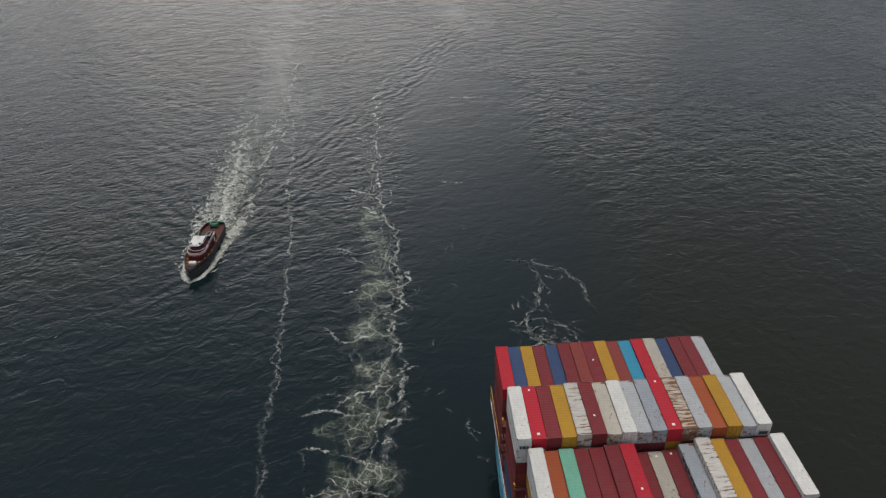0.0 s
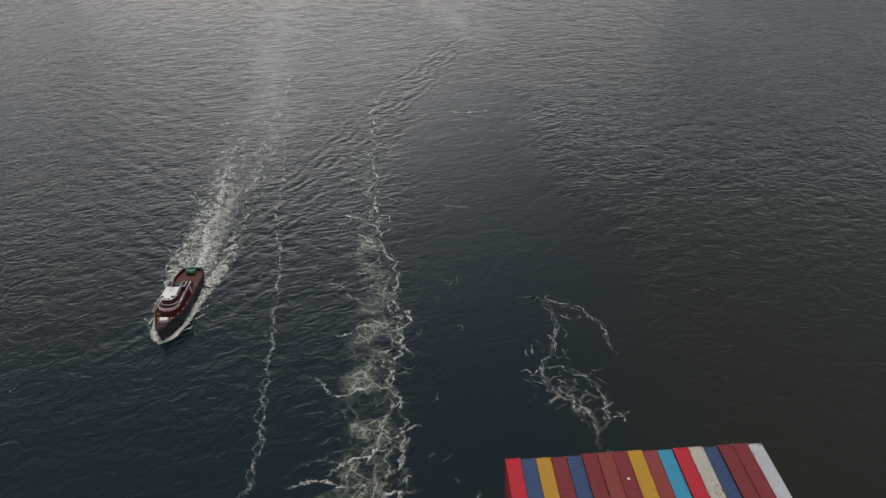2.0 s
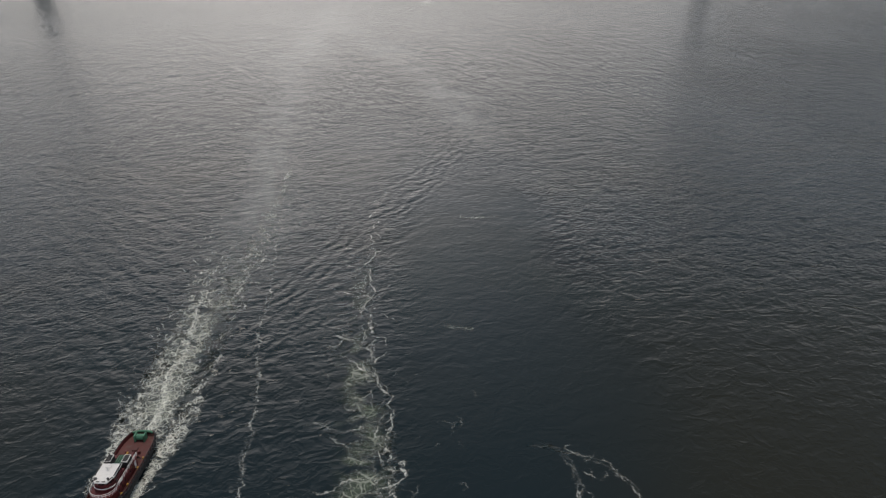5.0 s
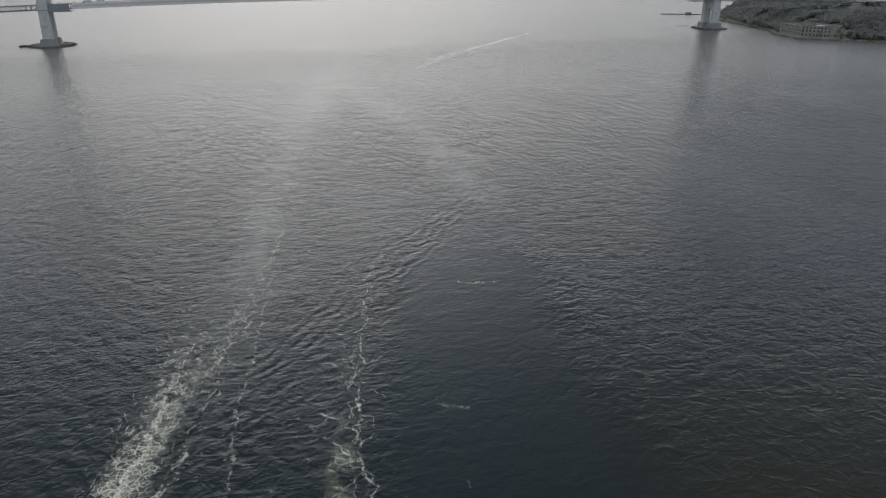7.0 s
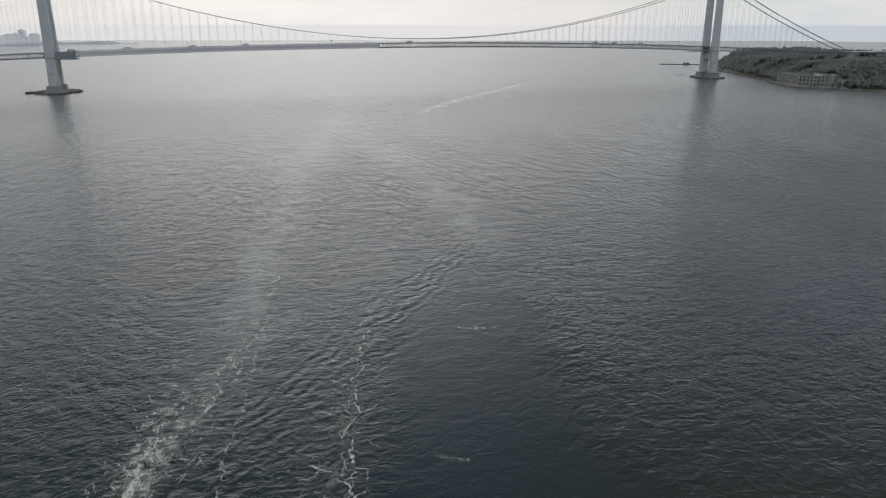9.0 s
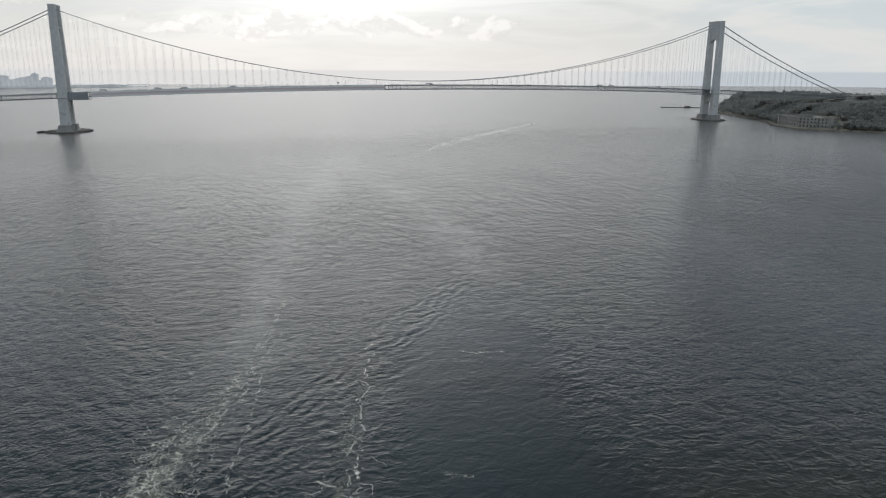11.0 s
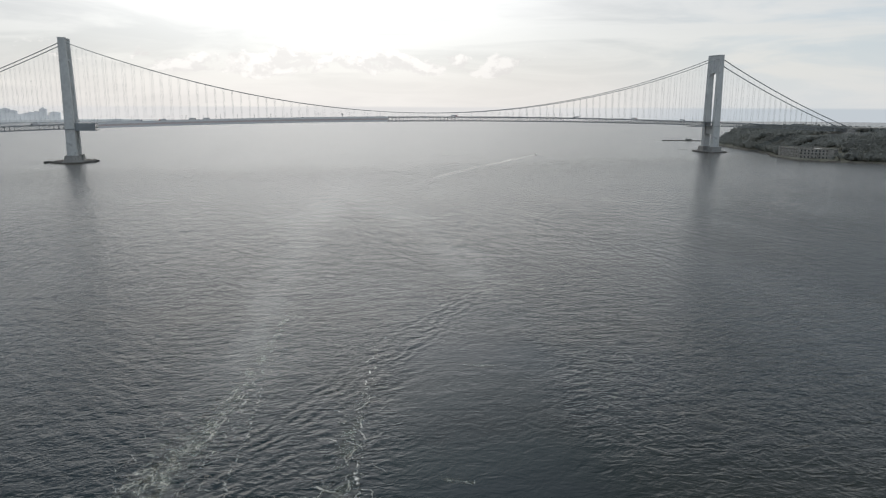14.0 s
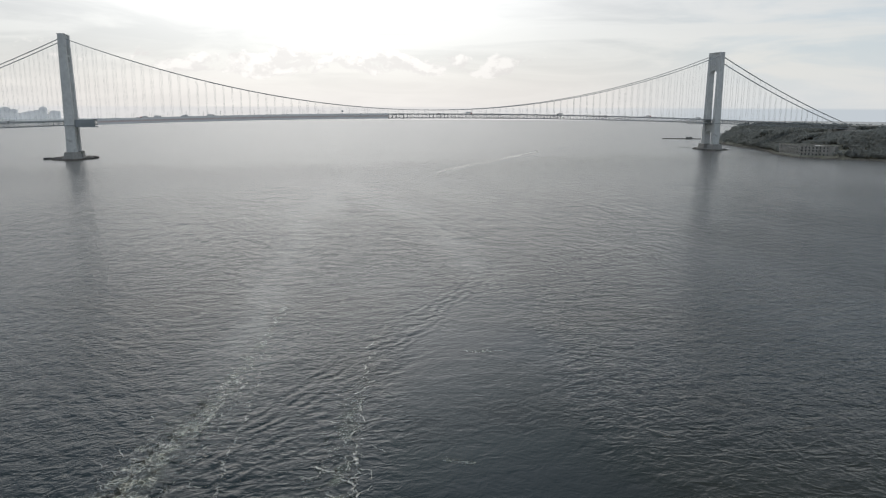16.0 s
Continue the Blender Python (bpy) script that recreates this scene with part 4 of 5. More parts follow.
def build_tug():
    tug = empty("tugboat", pose(*TUG_AT, 0, 0, 0, TUG_TURN), "dark red and black tugboat with a white wheelhouse roof", "tugboat")
    ys = [-15.5 + 31 * k / 40 for k in range(41)]

    def band(bm, lo, hi, grow_lo, grow_hi, top=False):
        rings = []
        for y in ys:
            w = hull_half(y)
            zl, zh = lo(y), hi(y)
            rings.append([bm.verts.new(p) for p in ((-w * grow_lo, y, zl), (w * grow_lo, y, zl), (w * grow_hi, y, zh), (-w * grow_hi, y, zh))])
        for a, b in zip(rings, rings[1:]):
            for k in range(4):
                bm.faces.new((a[k], a[(k + 1) % 4], b[(k + 1) % 4], b[k]))
        bm.faces.new(rings[0][::-1]), bm.faces.new(rings[-1])
        bmesh.ops.recalc_face_normals(bm, faces=bm.faces[:])

    bm = bmesh.new()
    band(bm, lambda y: -1.6, lambda y: deck_z(y), 0.80, 1.0)
    part("hull", bm, TUG_BLACK, tug, "black hull")
    # bulwark: a thin wall round the deck
    bm = bmesh.new()
    for s in (-1, 1):
        for a, b in zip(ys, ys[1:]):
            wa, wb = hull_half(a), hull_half(b)
            q = [(s * wa, a, deck_z(a)), (s * wb, b, deck_z(b)), (s * wb * 1.01, b, deck_z(b) + 0.95), (s * wa * 1.01, a, deck_z(a) + 0.95)]
            r = [(s * (wa - 0.18), a, deck_z(a)), (s * (wb - 0.18), b, deck_z(b)), (s * (wb - 0.14), b, deck_z(b) + 0.95), (s * (wa - 0.14), a, deck_z(a) + 0.95)]
            vq, vr = [bm.verts.new(p) for p in q], [bm.verts.new(p) for p in r]
            bm.faces.new(vq), bm.faces.new(vr[::-1]), bm.faces.new((vq[3], vq[2], vr[2], vr[3]))
    for y, s in ((15.5, 1), (-15.5, -1)):
        w = hull_half(y)
        add_box(bm, -w, w, y - 0.1, y + 0.1, deck_z(y), deck_z(y) + 0.95)
    part("bulwark", bm, TUG_RED, tug, "dark red bulwark")
    bm = bmesh.new()
    rings = []
    for y in ys:
        w = hull_half(y) - 0.2
        rings.append([bm.verts.new((-w, y, deck_z(y) + 0.03)), bm.verts.new((w, y, deck_z(y) + 0.03))])
    for a, b in zip(rings, rings[1:]):
        bm.faces.new((a[0], a[1], b[1], b[0]))
    part("deck", bm, TUG_DECK, tug, "worn red-brown deck")
    # tyre fenders round the hull, each its own
    bm = bmesh.new()
    big, small, seg, sid = 0.48, 0.20, 12, 6
    grid = [[bm.verts.new(((big + small * math.cos(j * math.tau / sid)) * math.cos(k * math.tau / seg), small * math.sin(j * math.tau / sid),
                           (big + small * math.cos(j * math.tau / sid)) * math.sin(k * math.tau / seg))) for j in range(sid)] for k in range(seg)]
    for k in range(seg):
        for j in range(sid):
            bm.faces.new((grid[k][j], grid[k][(j + 1) % sid], grid[(k + 1) % seg][(j + 1) % sid], grid[(k + 1) % seg][j]))
    tyre = bpy.data.meshes.new("tyre_fender")
    bm.to_mesh(tyre)
    bm.free()
    tyre.materials.append(RUBBER)
    y = -14.8
    while y < 15.1:
        for s in (-1, 1):
            w = hull_half(y)
            slope = (hull_half(y + 0.3) - hull_half(y - 0.3)) / 0.6
            o = new("tyre_fender", tyre)
            o.parent = tug
            o.matrix_local = pose(s * (w + 0.16), y, deck_z(y) + 0.15, 0, 0, s * (90 - math.degrees(math.atan(slope))))
        y += 1.35
    bm = bmesh.new()
    add_tube(bm, [(hull_half(-15.5 + 0.25 * abs(k)) * (1 if k > 0 else -1) * (k != 0), -15.6 + 0.25 * abs(k), deck_z(-15.5) + 0.35) for k in range(-8, 9)], 0.5, 8)
    part("bow_fender", bm, RUBBER, tug, "black rubber bow fender")
    # deckhouse, two storeys, wheelhouse on top
    def house(name, y0, y1, w, z0, z1, material, label="", round_=1.2, shrink=1.0):
        bm = bmesh.new()
        n = 6
        pts = []
        for k in range(n + 1):
            a = math.pi * k / n
            pts.append((w * math.cos(a), y0 + round_ - round_ * math.sin(a)))
        pts = [(w, y1)] + pts + [(-w, y1)]
        add_prism(bm, pts, z0, z1, shrink)
        bmesh.ops.recalc_face_normals(bm, faces=bm.faces[:])
        return part(name, bm, material, tug, label)

    house("deckhouse", -8.6, 4.6, 2.75, 2.2, 4.5, TUG_RED, "dark red deckhouse", 2.4)
    house("boat_deck", -8.8, 4.9, 2.95, 4.5, 4.66, TUG_RED, "dark red upper deck", 2.6)
    box("engine_casing", -1.0, 1.0, -0.4, 4.4, 4.66, 5.3, GREEN, tug, "green painted casing top", 0.12)
    house("upper_house", -6.8, -0.4, 2.3, 4.66, 5.7, TUG_RED, "dark red upper deckhouse", 1.8)
    house("wheelhouse", -6.4, -0.9, 2.05, 5.7, 6.3, TUG_RED, "dark red wheelhouse", 1.6)
    house("window_band", -6.42, -1.0, 2.0, 6.3, 7.2, GLASS, "dark wheelhouse windows", 1.6, 1.04)
    for k in range(9):
        a = math.pi * k / 8
        x, y = 2.1 * math.cos(a), -6.48 + 1.6 - 1.6 * math.sin(a)
        bm = bmesh.new()
        add_bar(bm, (x, y, 6.25), (x * 1.03, y - 0.05, 7.25), 0.16)
        part("window_post", bm, TUG_RED, tug)
    bm = bmesh.new()
    add_prism(bm, [(2.3, -0.7), (2.3, -4.9), (1.35, -6.8), (-1.35, -6.8), (-2.3, -4.9), (-2.3, -0.7)], 7.2, 7.42, 0.97)
    bmesh.ops.recalc_face_normals(bm, faces=bm.faces[:])
    part("wheelhouse_roof", bm, WHITE, tug, "white wheelhouse roof with cut corners")
    for x0, y0, x1, y1 in ((-1.0, -6.45, -0.25, -6.45), (0.25, -6.45, 1.0, -6.45), (1.45, -6.1, 2.0, -5.0), (-1.45, -6.1, -2.0, -5.0)):
        bm = bmesh.new()
        add_bar(bm, (x0, y0, 7.45), (x1, y1, 7.45), 0.22, 0.1)
        part("roof_slot", bm, DARK, tug, "dark slot in the roof")
    box("roof_hatch", -0.4, 0.4, -2.4, -1.6, 7.42, 7.65, WHITE, tug, "", 0.05)
    box("radar", -0.5, 0.5, -2.9, -2.7, 8.1, 8.22, WHITE, tug, "", 0.04)
    for s in (-1, 1):
        box("search_light", s * 1.3 - 0.2, s * 1.3 + 0.2, -5.9, -5.5, 7.42, 7.85, DARK, tug, "dark search light", 0.06)
    bm = bmesh.new()
    add_bar(bm, (0, -2.8, 7.4), (0, -2.8, 8.15), 0.12)
    part("radar_post", bm, WHITE, tug)
    bm = bmesh.new()
    add_bar(bm, (0, -0.9, 7.4), (0, -0.7, 10.4), 0.12)
    add_bar(bm, (-0.8, -0.8, 9.2), (0.8, -0.8, 9.2), 0.06)
    part("mast", bm, TUG_BLACK, tug)
    for s in (-1, 1):
        # rails of the boat deck, stacks and their dark tops
        bm = bmesh.new()
        for z in (5.2, 5.65):
            add_bar(bm, (s * 2.82, -6.0, z), (s * 2.82, 4.8, z), 0.09)
        for k in range(9):
            add_bar(bm, (s * 2.82, -6.0 + k * 1.35, 4.66), (s * 2.82, -6.0 + k * 1.35, 5.68), 0.08)
        part("side_rail", bm, WHITE, tug, "pale side rail")
        box("funnel", s * 1.95 - 0.75, s * 1.95 + 0.75, 0.4, 3.2, 4.66, 6.5, TUG_BLACK, tug, "black funnel", 0.15, (0.92, 0.86))
        box("funnel_rim", s * 1.95 - 0.72, s * 1.95 + 0.72, 0.55, 3.0, 6.5, 6.62, WHITE, tug, "pale funnel rim", 0.03)
        box("funnel_top", s * 1.95 - 0.58, s * 1.95 + 0.58, 0.72, 2.84, 6.6, 6.68, TUG_BLACK, tug, "black funnel opening", 0.02)
        for y in (-12.2, -10.5, -8.0, -5.5, -2.5, 3.0, 6.3):
            box("bollard", s * (hull_half(y) - 0.6) - 0.22, s * (hull_half(y) - 0.6) + 0.22, y - 0.22, y + 0.22, deck_z(y), deck_z(y) + 0.8, BUFF, tug, "yellow bollard", 0.08)
        box("side_light", s * 2.4 - 0.12, s * 2.4 + 0.12, -4.6, -4.2, 5.7, 6.1, DARK, tug, "", 0.03)
    bm = bmesh.new()
    for k in range(13):
        a = math.pi * k / 12
        b = math.pi * (k + 1) / 12
        for z in (5.15, 5.6):
            if k < 12:
                add_bar(bm, (2.82 * math.cos(a), -6.1 - 2.5 * math.sin(a), z), (2.82 * math.cos(b), -6.1 - 2.5 * math.sin(b), z), 0.09)
        add_bar(bm, (2.82 * math.cos(a), -6.1 - 2.5 * math.sin(a), 4.66), (2.82 * math.cos(a), -6.1 - 2.5 * math.sin(a), 5.6), 0.08)
    part("front_rail", bm, WHITE, tug, "pale front rail")
    # fore deck winch, after deck winch, staple and hatch
    box("fore_winch", -1.1, 1.1, -12.0, -10.6, deck_z(-11), deck_z(-11) + 1.3, WHITE, tug, "white bow winch", 0.2)
    bm = bmesh.new()
    add_tube(bm, [(-0.9, 13.2, 3.0), (0.9, 13.2, 3.0)], 0.75, 14)
    add_box(bm, -1.3, -0.95, 12.3, 14.1, 2.1, 3.9)
    add_box(bm, 0.95, 1.3, 12.3, 14.1, 2.1, 3.9)
    part("stern_winch", bm, GREEN, tug, "green towing winch")
    bm = bmesh.new()
    add_tube(bm, [(2.4 * math.cos(math.pi * k / 8), 14.6 + 0.6 * math.sin(math.pi * k / 8), 3.1) for k in range(9)], 0.3, 8)
    part("stern_bar", bm, GREEN, tug, "green stern bar")
    box("tow_bitt", -0.9, -0.5, 6.4, 7.6, 2.1, 3.4, BUFF, tug, "yellow towing bitt", 0.08)
    box("tow_bitt", 0.5, 0.9, 6.4, 7.6, 2.1, 3.4, TUG_RED, tug, "dark red towing bitt", 0.08)
    # deckhouse windows and doors, pale trim, rafts, rope and small gear
    for s in (-1, 1):
        for y in (-5.2, -3.6, -2.0, 0.8, 2.2):
            box("port_light", s * 2.75 - 0.03, s * 2.75 + 0.03, y - 0.28, y + 0.28, 3.3, 3.9, GLASS, tug, "dark round-cornered window", 0.02)
        box("door", s * 2.76 - 0.04, s * 2.76 + 0.04, 3.1, 3.9, 2.3, 4.2, WHITE, tug, "pale weathered side door", 0.03)
        bm = bmesh.new()
        add_tube(bm, [(s * 2.6, -4.2, 5.05), (s * 2.6, -2.9, 5.05)], 0.32, 10)
        part("life_raft", bm, WHITE, tug, "white life raft canister")
        bm = bmesh.new()
        for k in range(6):
            add_bar(bm, (s * 2.6, 5.0 + k * 0.28, 4.5 - k * 0.4), (s * 1.9, 5.0 + k * 0.28, 4.5 - k * 0.4), 0.1, 0.24)
        add_bar(bm, (s * 2.6, 4.9, 4.6), (s * 2.6, 6.5, 2.2), 0.08)
        add_bar(bm, (s * 1.9, 4.9, 4.6), (s * 1.9, 6.5, 2.2), 0.08)
        part("steps", bm, TUG_BLACK, tug, "dark steel steps")
        box("roof_edge", s * 2.15 - 0.14, s * 2.15 + 0.14, -4.6, -1.0, 7.42, 7.56, TUG_BLACK, tug, "dark gutter on the roof", 0.03)
        box("vent", s * 1.5 - 0.3, s * 1.5 + 0.3, 8.0, 8.6, 2.12, 2.95, TUG_RED, tug, "", 0.12)
        bm = bmesh.new()
        add_tube(bm, [(s * (hull_half(y) + 0.02), y, deck_z(y) + 1.0) for y in [-15.6 + 0.8 * k for k in range(40)]], 0.10, 6)
        part("cap_rail", bm, TUG_BLACK, tug, "black cap rail")
    for x, y, r in ((-1.7, -9.6, 0.45), (1.6, -9.8, 0.4)):
        bm = bmesh.new()
        for k in range(3):
            add_tube(bm, [((r - 0.1 * k) * math.cos(j * math.tau / 12) + x, (r - 0.1 * k) * math.sin(j * math.tau / 12) + y, deck_z(y) + 0.12 + 0.13 * k) for j in range(13)], 0.09, 5)
        part("rope_coil", bm, BUFF, tug, "coil of tan rope")
    bm = bmesh.new()
    for k in range(12):
        a, b = math.pi * k / 12, math.pi * (k + 1) / 12
        add_bar(bm, (2.36 * math.cos(a), -5.05 - 1.86 * math.sin(a), 5.62), (2.36 * math.cos(b), -5.05 - 1.86 * math.sin(b), 5.62), 0.12, 0.22)
    part("trim", bm, WHITE, tug, "pale trim round the upper deckhouse")
    bm = bmesh.new()
    for k in range(-4, 5):
        add_bar(bm, (k * 0.42, -0.8, 7.42), (k * 0.42, -0.8, 7.9), 0.05)
    add_bar(bm, (-1.7, -0.8, 7.9), (1.7, -0.8, 7.9), 0.06)
    part("roof_rail", bm, TUG_BLACK, tug)
    bm = bmesh.new()
    for k in range(5):
        add_bar(bm, (-1.0 + 0.5 * k, -0.35, 5.32), (-1.0 + 0.5 * k, 4.3, 5.42), 0.1, 0.14)
    part("casing_grating", bm, TUG_BLACK, tug, "dark grating on the casing")
    box("deck_hatch", -0.6, 0.6, 9.0, 10.2, 2.1, 2.5, TUG_DECK, tug, "", 0.05)
    box("ladder_box", -3.3, -2.5, 4.9, 5.6, 2.1, 3.3, TUG_RED, tug, "", 0.05)
    return tug


TUG = build_tug()

# ---- foam on the water ----
FOAM_MAIN = foam_material("wake_foam", 0.26, 0.24, 0, 0.85, 0.34, 0.62, 0.0, 0.7, True)
FOAM_TUG = foam_material("churned_foam", 0.55, 0.44, 1, 0.9, 0.70, 0.54, 0.30, 0.9)
FOAM_CORE = foam_material("core_foam", 0.7, 0.46, 1, 0.0, 0.85, 0.56, 0.5, 1.2)
FOAM_BOW = foam_material("bow_foam", 0.9, 0.50, 1, 0.15, 0.95, 0.54, 0.9, 1.3)
FOAM_OLD = foam_material("old_foam", 0.40, 0.24, 0, 0.30, 0.40, 0.60, 0.02, 0.6)
BRIGHT_THREAD, THREAD, FAINT_THREAD = thread_material("bright_thread", 0.92), thread_material("foam_thread", 0.55), thread_material("faint_thread", 0.30, 1.0, 1.8)

LINE = [(-345, -1070, 0.9), (-362, -1127, 1.2), (-371, -1180, 1.5), (-376, -1205, 1.8), (-379, -1238, 2.0), (-385, -1270, 2.2), (-391, -1303, 2.4), (-397, -1325, 2.6), (-400, -1345, 2.8), (-408, -1376, 3.0)]
foam_threads("foam_line", [meander(LINE, 3, 1.0, 7.0)], THREAD, "thin broken line of white foam on dark water", 0.05)
foam_threads("foam_line", [meander([(x - 0.4, y, w * 0.8) for x, y, w in LINE], 4, 1.6, 5.0)], FAINT_THREAD, "faint strands beside a line of foam", 0.08)
SPINE = [(-300, -1060, 0.8), (-318, -1113, 1.0), (-327, -1141, 1.4), (-343, -1213, 1.8), (-347, -1250, 2.4), (-349, -1274, 2.8), (-358, -1297, 3.0), (-363, -1321, 3.4), (-370, -1340, 3.8), (-384, -1376, 4.2)]
SPREAD = [(-330, -1113), (-344, -1165), (-361, -1229), (-367, -1277), (-374, -1302), (-383, -1325), (-394, -1345), (-408, -1376)]


def trail_side(y, side):
    """x of the trail's bright side or of its ragged other side at y."""
    pts = sorted((p[1], p[0]) for p in side)
    return float(np.interp(y, [p[0] for p in pts], [p[1] for p in pts]))


def build_trail():
    rng = random.Random(61)
    foam_strip("foam_trail", [(-326, -1145, 5), (-335, -1172, 9), (-347, -1210, 14), (-353, -1250, 18), (-357, -1275, 19), (-365, -1297, 20), (-370, -1320, 22), (-378, -1340, 26), (-390, -1372, 30)],
               FOAM_MAIN, "broad trail of thin foam over greenish water", 0.06, 2.0, 10, 0.12, 5)
    foam_threads("foam_edge", [meander(SPINE, 1, 2.2, 9.0)], BRIGHT_THREAD, "bright winding edge of a foam trail", 0.10)
    foam_threads("foam_edge", [meander([(x - 1.5, y, w * 0.7) for x, y, w in SPINE[2:]], k, 3.4, 5.0 + k * 0.4) for k in (8, 10)], THREAD, "winding strands along a foam trail", 0.13)
    bright, mid, faint = [], [], []
    for k in range(150):
        y = -1376 + 246 * rng.random() ** 1.55
        right, left = trail_side(y, SPINE), trail_side(y, SPREAD)
        f = 0.08 + 0.92 * rng.random()
        x = right + (left - right) * f
        thick = 0.55 + 0.45 * min(1, max(0, (-1180 - y) / 160))
        line = strand(x, y, rng.choice((-35, -15, 20, 150, 200, -80)) + rng.uniform(-25, 25), rng.uniform(5, 17), rng.uniform(1.1, 2.3) * thick, k * 1.37, rng.uniform(0.6, 1.2))
        (bright if f < 0.35 and rng.random() < 0.35 else mid if f < 0.6 and rng.random() < 0.7 else faint).append(line)
    # long arms that leave the bright side and trail back across the lane
    for x, y, h, n in ((-351, -1258, 165, 20), (-350, -1276, 172, 22), (-360, -1299, 150, 26), (-362, -1318, 188, 20), (-366, -1330, 158, 26), (-371, -1342, 175, 24), (-375, -1350, 165, 28), (-347, -1236, 160, 16), (-344, -1220, 150, 14), (-378, -1362, 170, 26)):
        bright.append(strand(x, y, h, n, 2.0, x * 0.31, 0.45))
    foam_threads("foam_strands", bright, BRIGHT_THREAD, "bright lacy strands of foam", 0.15)
    foam_threads("foam_strands", mid, THREAD, "lacy strands of foam", 0.18)
    foam_threads("foam_strands", faint, FAINT_THREAD, "faint lacy strands of foam", 0.21)
    flecks = []
    for k in range(26):
        y = rng.uniform(-1365, -1235)
        flecks.append(strand(trail_side(y, SPINE) + rng.uniform(4, 26), y, rng.choice((0, 60, 200, 240)) + rng.uniform(-30, 30), rng.uniform(2.5, 8), rng.uniform(0.9, 1.7), 300 + k * 1.7, 1.0))
    foam_threads("foam_flecks", flecks, FAINT_THREAD, "scattered faint flecks of foam", 0.06)


def build_swirl():
    """The curl of foam astern of the ship."""
    rng = random.Random(19)
    one = [(-313, -1275, 1.4), (-310, -1283, 1.9), (-310, -1289, 2.2), (-315, -1298, 2.2), (-321, -1306, 2.4), (-323, -1313, 2.4), (-318, -1322, 2.6), (-321, -1338, 2.8)]
    two = [(-317, -1276, 1.2), (-311, -1279, 1.5), (-303, -1286, 1.8), (-300, -1296, 1.6), (-302, -1310, 1.3)]
    three = [(-323, -1306, 1.6), (-317, -1308, 2.0), (-312, -1315, 2.0), (-314, -1325, 1.8), (-321, -1331, 1.8)]
    lines = [meander(p, k + 30, 1.6, 6.0) for k in range(2) for p in (one, two, three)]
    for k in range(34):
        x, y, _ = rng.choice(one[1:] + three + two[2:4])
        lines.append(strand(x + rng.uniform(-4, 4), y + rng.uniform(-5, 5), rng.uniform(0, 360), rng.uniform(3, 7), rng.uniform(0.8, 1.5), 500 + k * 1.9, 1.1))
    for k in range(26):
        a, r = rng.uniform(0, math.tau), rng.uniform(0, 7.5)
        lines.append(strand(-317.5 + r * 0.7 * math.cos(a), -1318 + r * 1.4 * math.sin(a), rng.uniform(0, 360), rng.uniform(5, 9), rng.uniform(1.0, 1.7), 800 + k * 2.3, 1.5))
    foam_threads("foam_swirl", lines[::2], THREAD, "pale curling strands of foam behind the ship", 0.06)
    foam_threads("foam_swirl", lines[1::2], FAINT_THREAD, "faint curling strands of foam behind the ship", 0.09)


build_trail()
build_swirl()
foam_strip("foam_patch", [(-321, -1214, 4), (-317, -1218, 5), (-312, -1222, 3)], FOAM_OLD, "small patch of foam", 0.06, 0.8, 5, 0.2, 11)
foam_strip("foam_patch", [(-288, -1136, 4), (-280, -1140, 5), (-272, -1141, 3)], FOAM_OLD, "small patch of foam", 0.06, 0.8, 5, 0.2, 12)
foam_strip("old_wake", [(-350, -1050, 6), (-363, -1105, 9), (-374, -1145, 11), (-386, -1182, 14), (-396, -1208, 17), (-405, -1236, 17)],
           FOAM_OLD, "fading foam of the tug's wake", 0.085, 2.0, 8, 0.05, 16)
TUG_M, WAKE_M = pose(*TUG_AT, 0, 0, 0, TUG_TURN), pose(*TUG_AT, 0, 0, 0, WAKE_TURN)
WAKE = [
    foam_strip("tug_wake", [(0, 8, 12), (0, 20, 16), (-0.5, 40, 19), (-2, 70, 21), (-5, 115, 20), (-2, 165, 14)], FOAM_TUG, "white and greenish churned wake of a tug", 0.14, 1.5, 12, 0.03, 17, WAKE_M),
    foam_strip("wake_core", [(0.5, 15, 2.6), (0.2, 30, 3.4), (-1.5, 50, 3.6), (-3, 75, 3.6), (-5, 115, 3.5), (-2, 160, 3)], FOAM_CORE, "bright core of a tug's wake", 0.20, 1.2, 6, 0.35, 21, WAKE_M),
    foam_strip("bow_wave", [(0.6, -16.4, 2.6), (-2.4, -14.2, 2.8), (-4.0, -9, 2.6), (-4.9, -2, 3.6), (-5.6, 6, 5.5), (-6.8, 16, 8.5), (-8.0, 30, 8), (-9.0, 50, 6), (-10, 70, 4)], FOAM_BOW, "white bow wave along a tug's hull", 0.18, 1.0, 6, 0.08, 18, TUG_M),
    foam_strip("bow_wave", [(-0.6, -16.4, 2.6), (2.4, -14.2, 2.8), (4.0, -9, 2.6), (4.9, -2, 3.6), (5.6, 6, 5.5), (6.8, 16, 8.5), (7.4, 30, 8), (7.2, 50, 6), (6, 70, 4)], FOAM_BOW, "white bow wave along a tug's hull", 0.18, 1.0, 6, 0.08, 19, TUG_M),
]


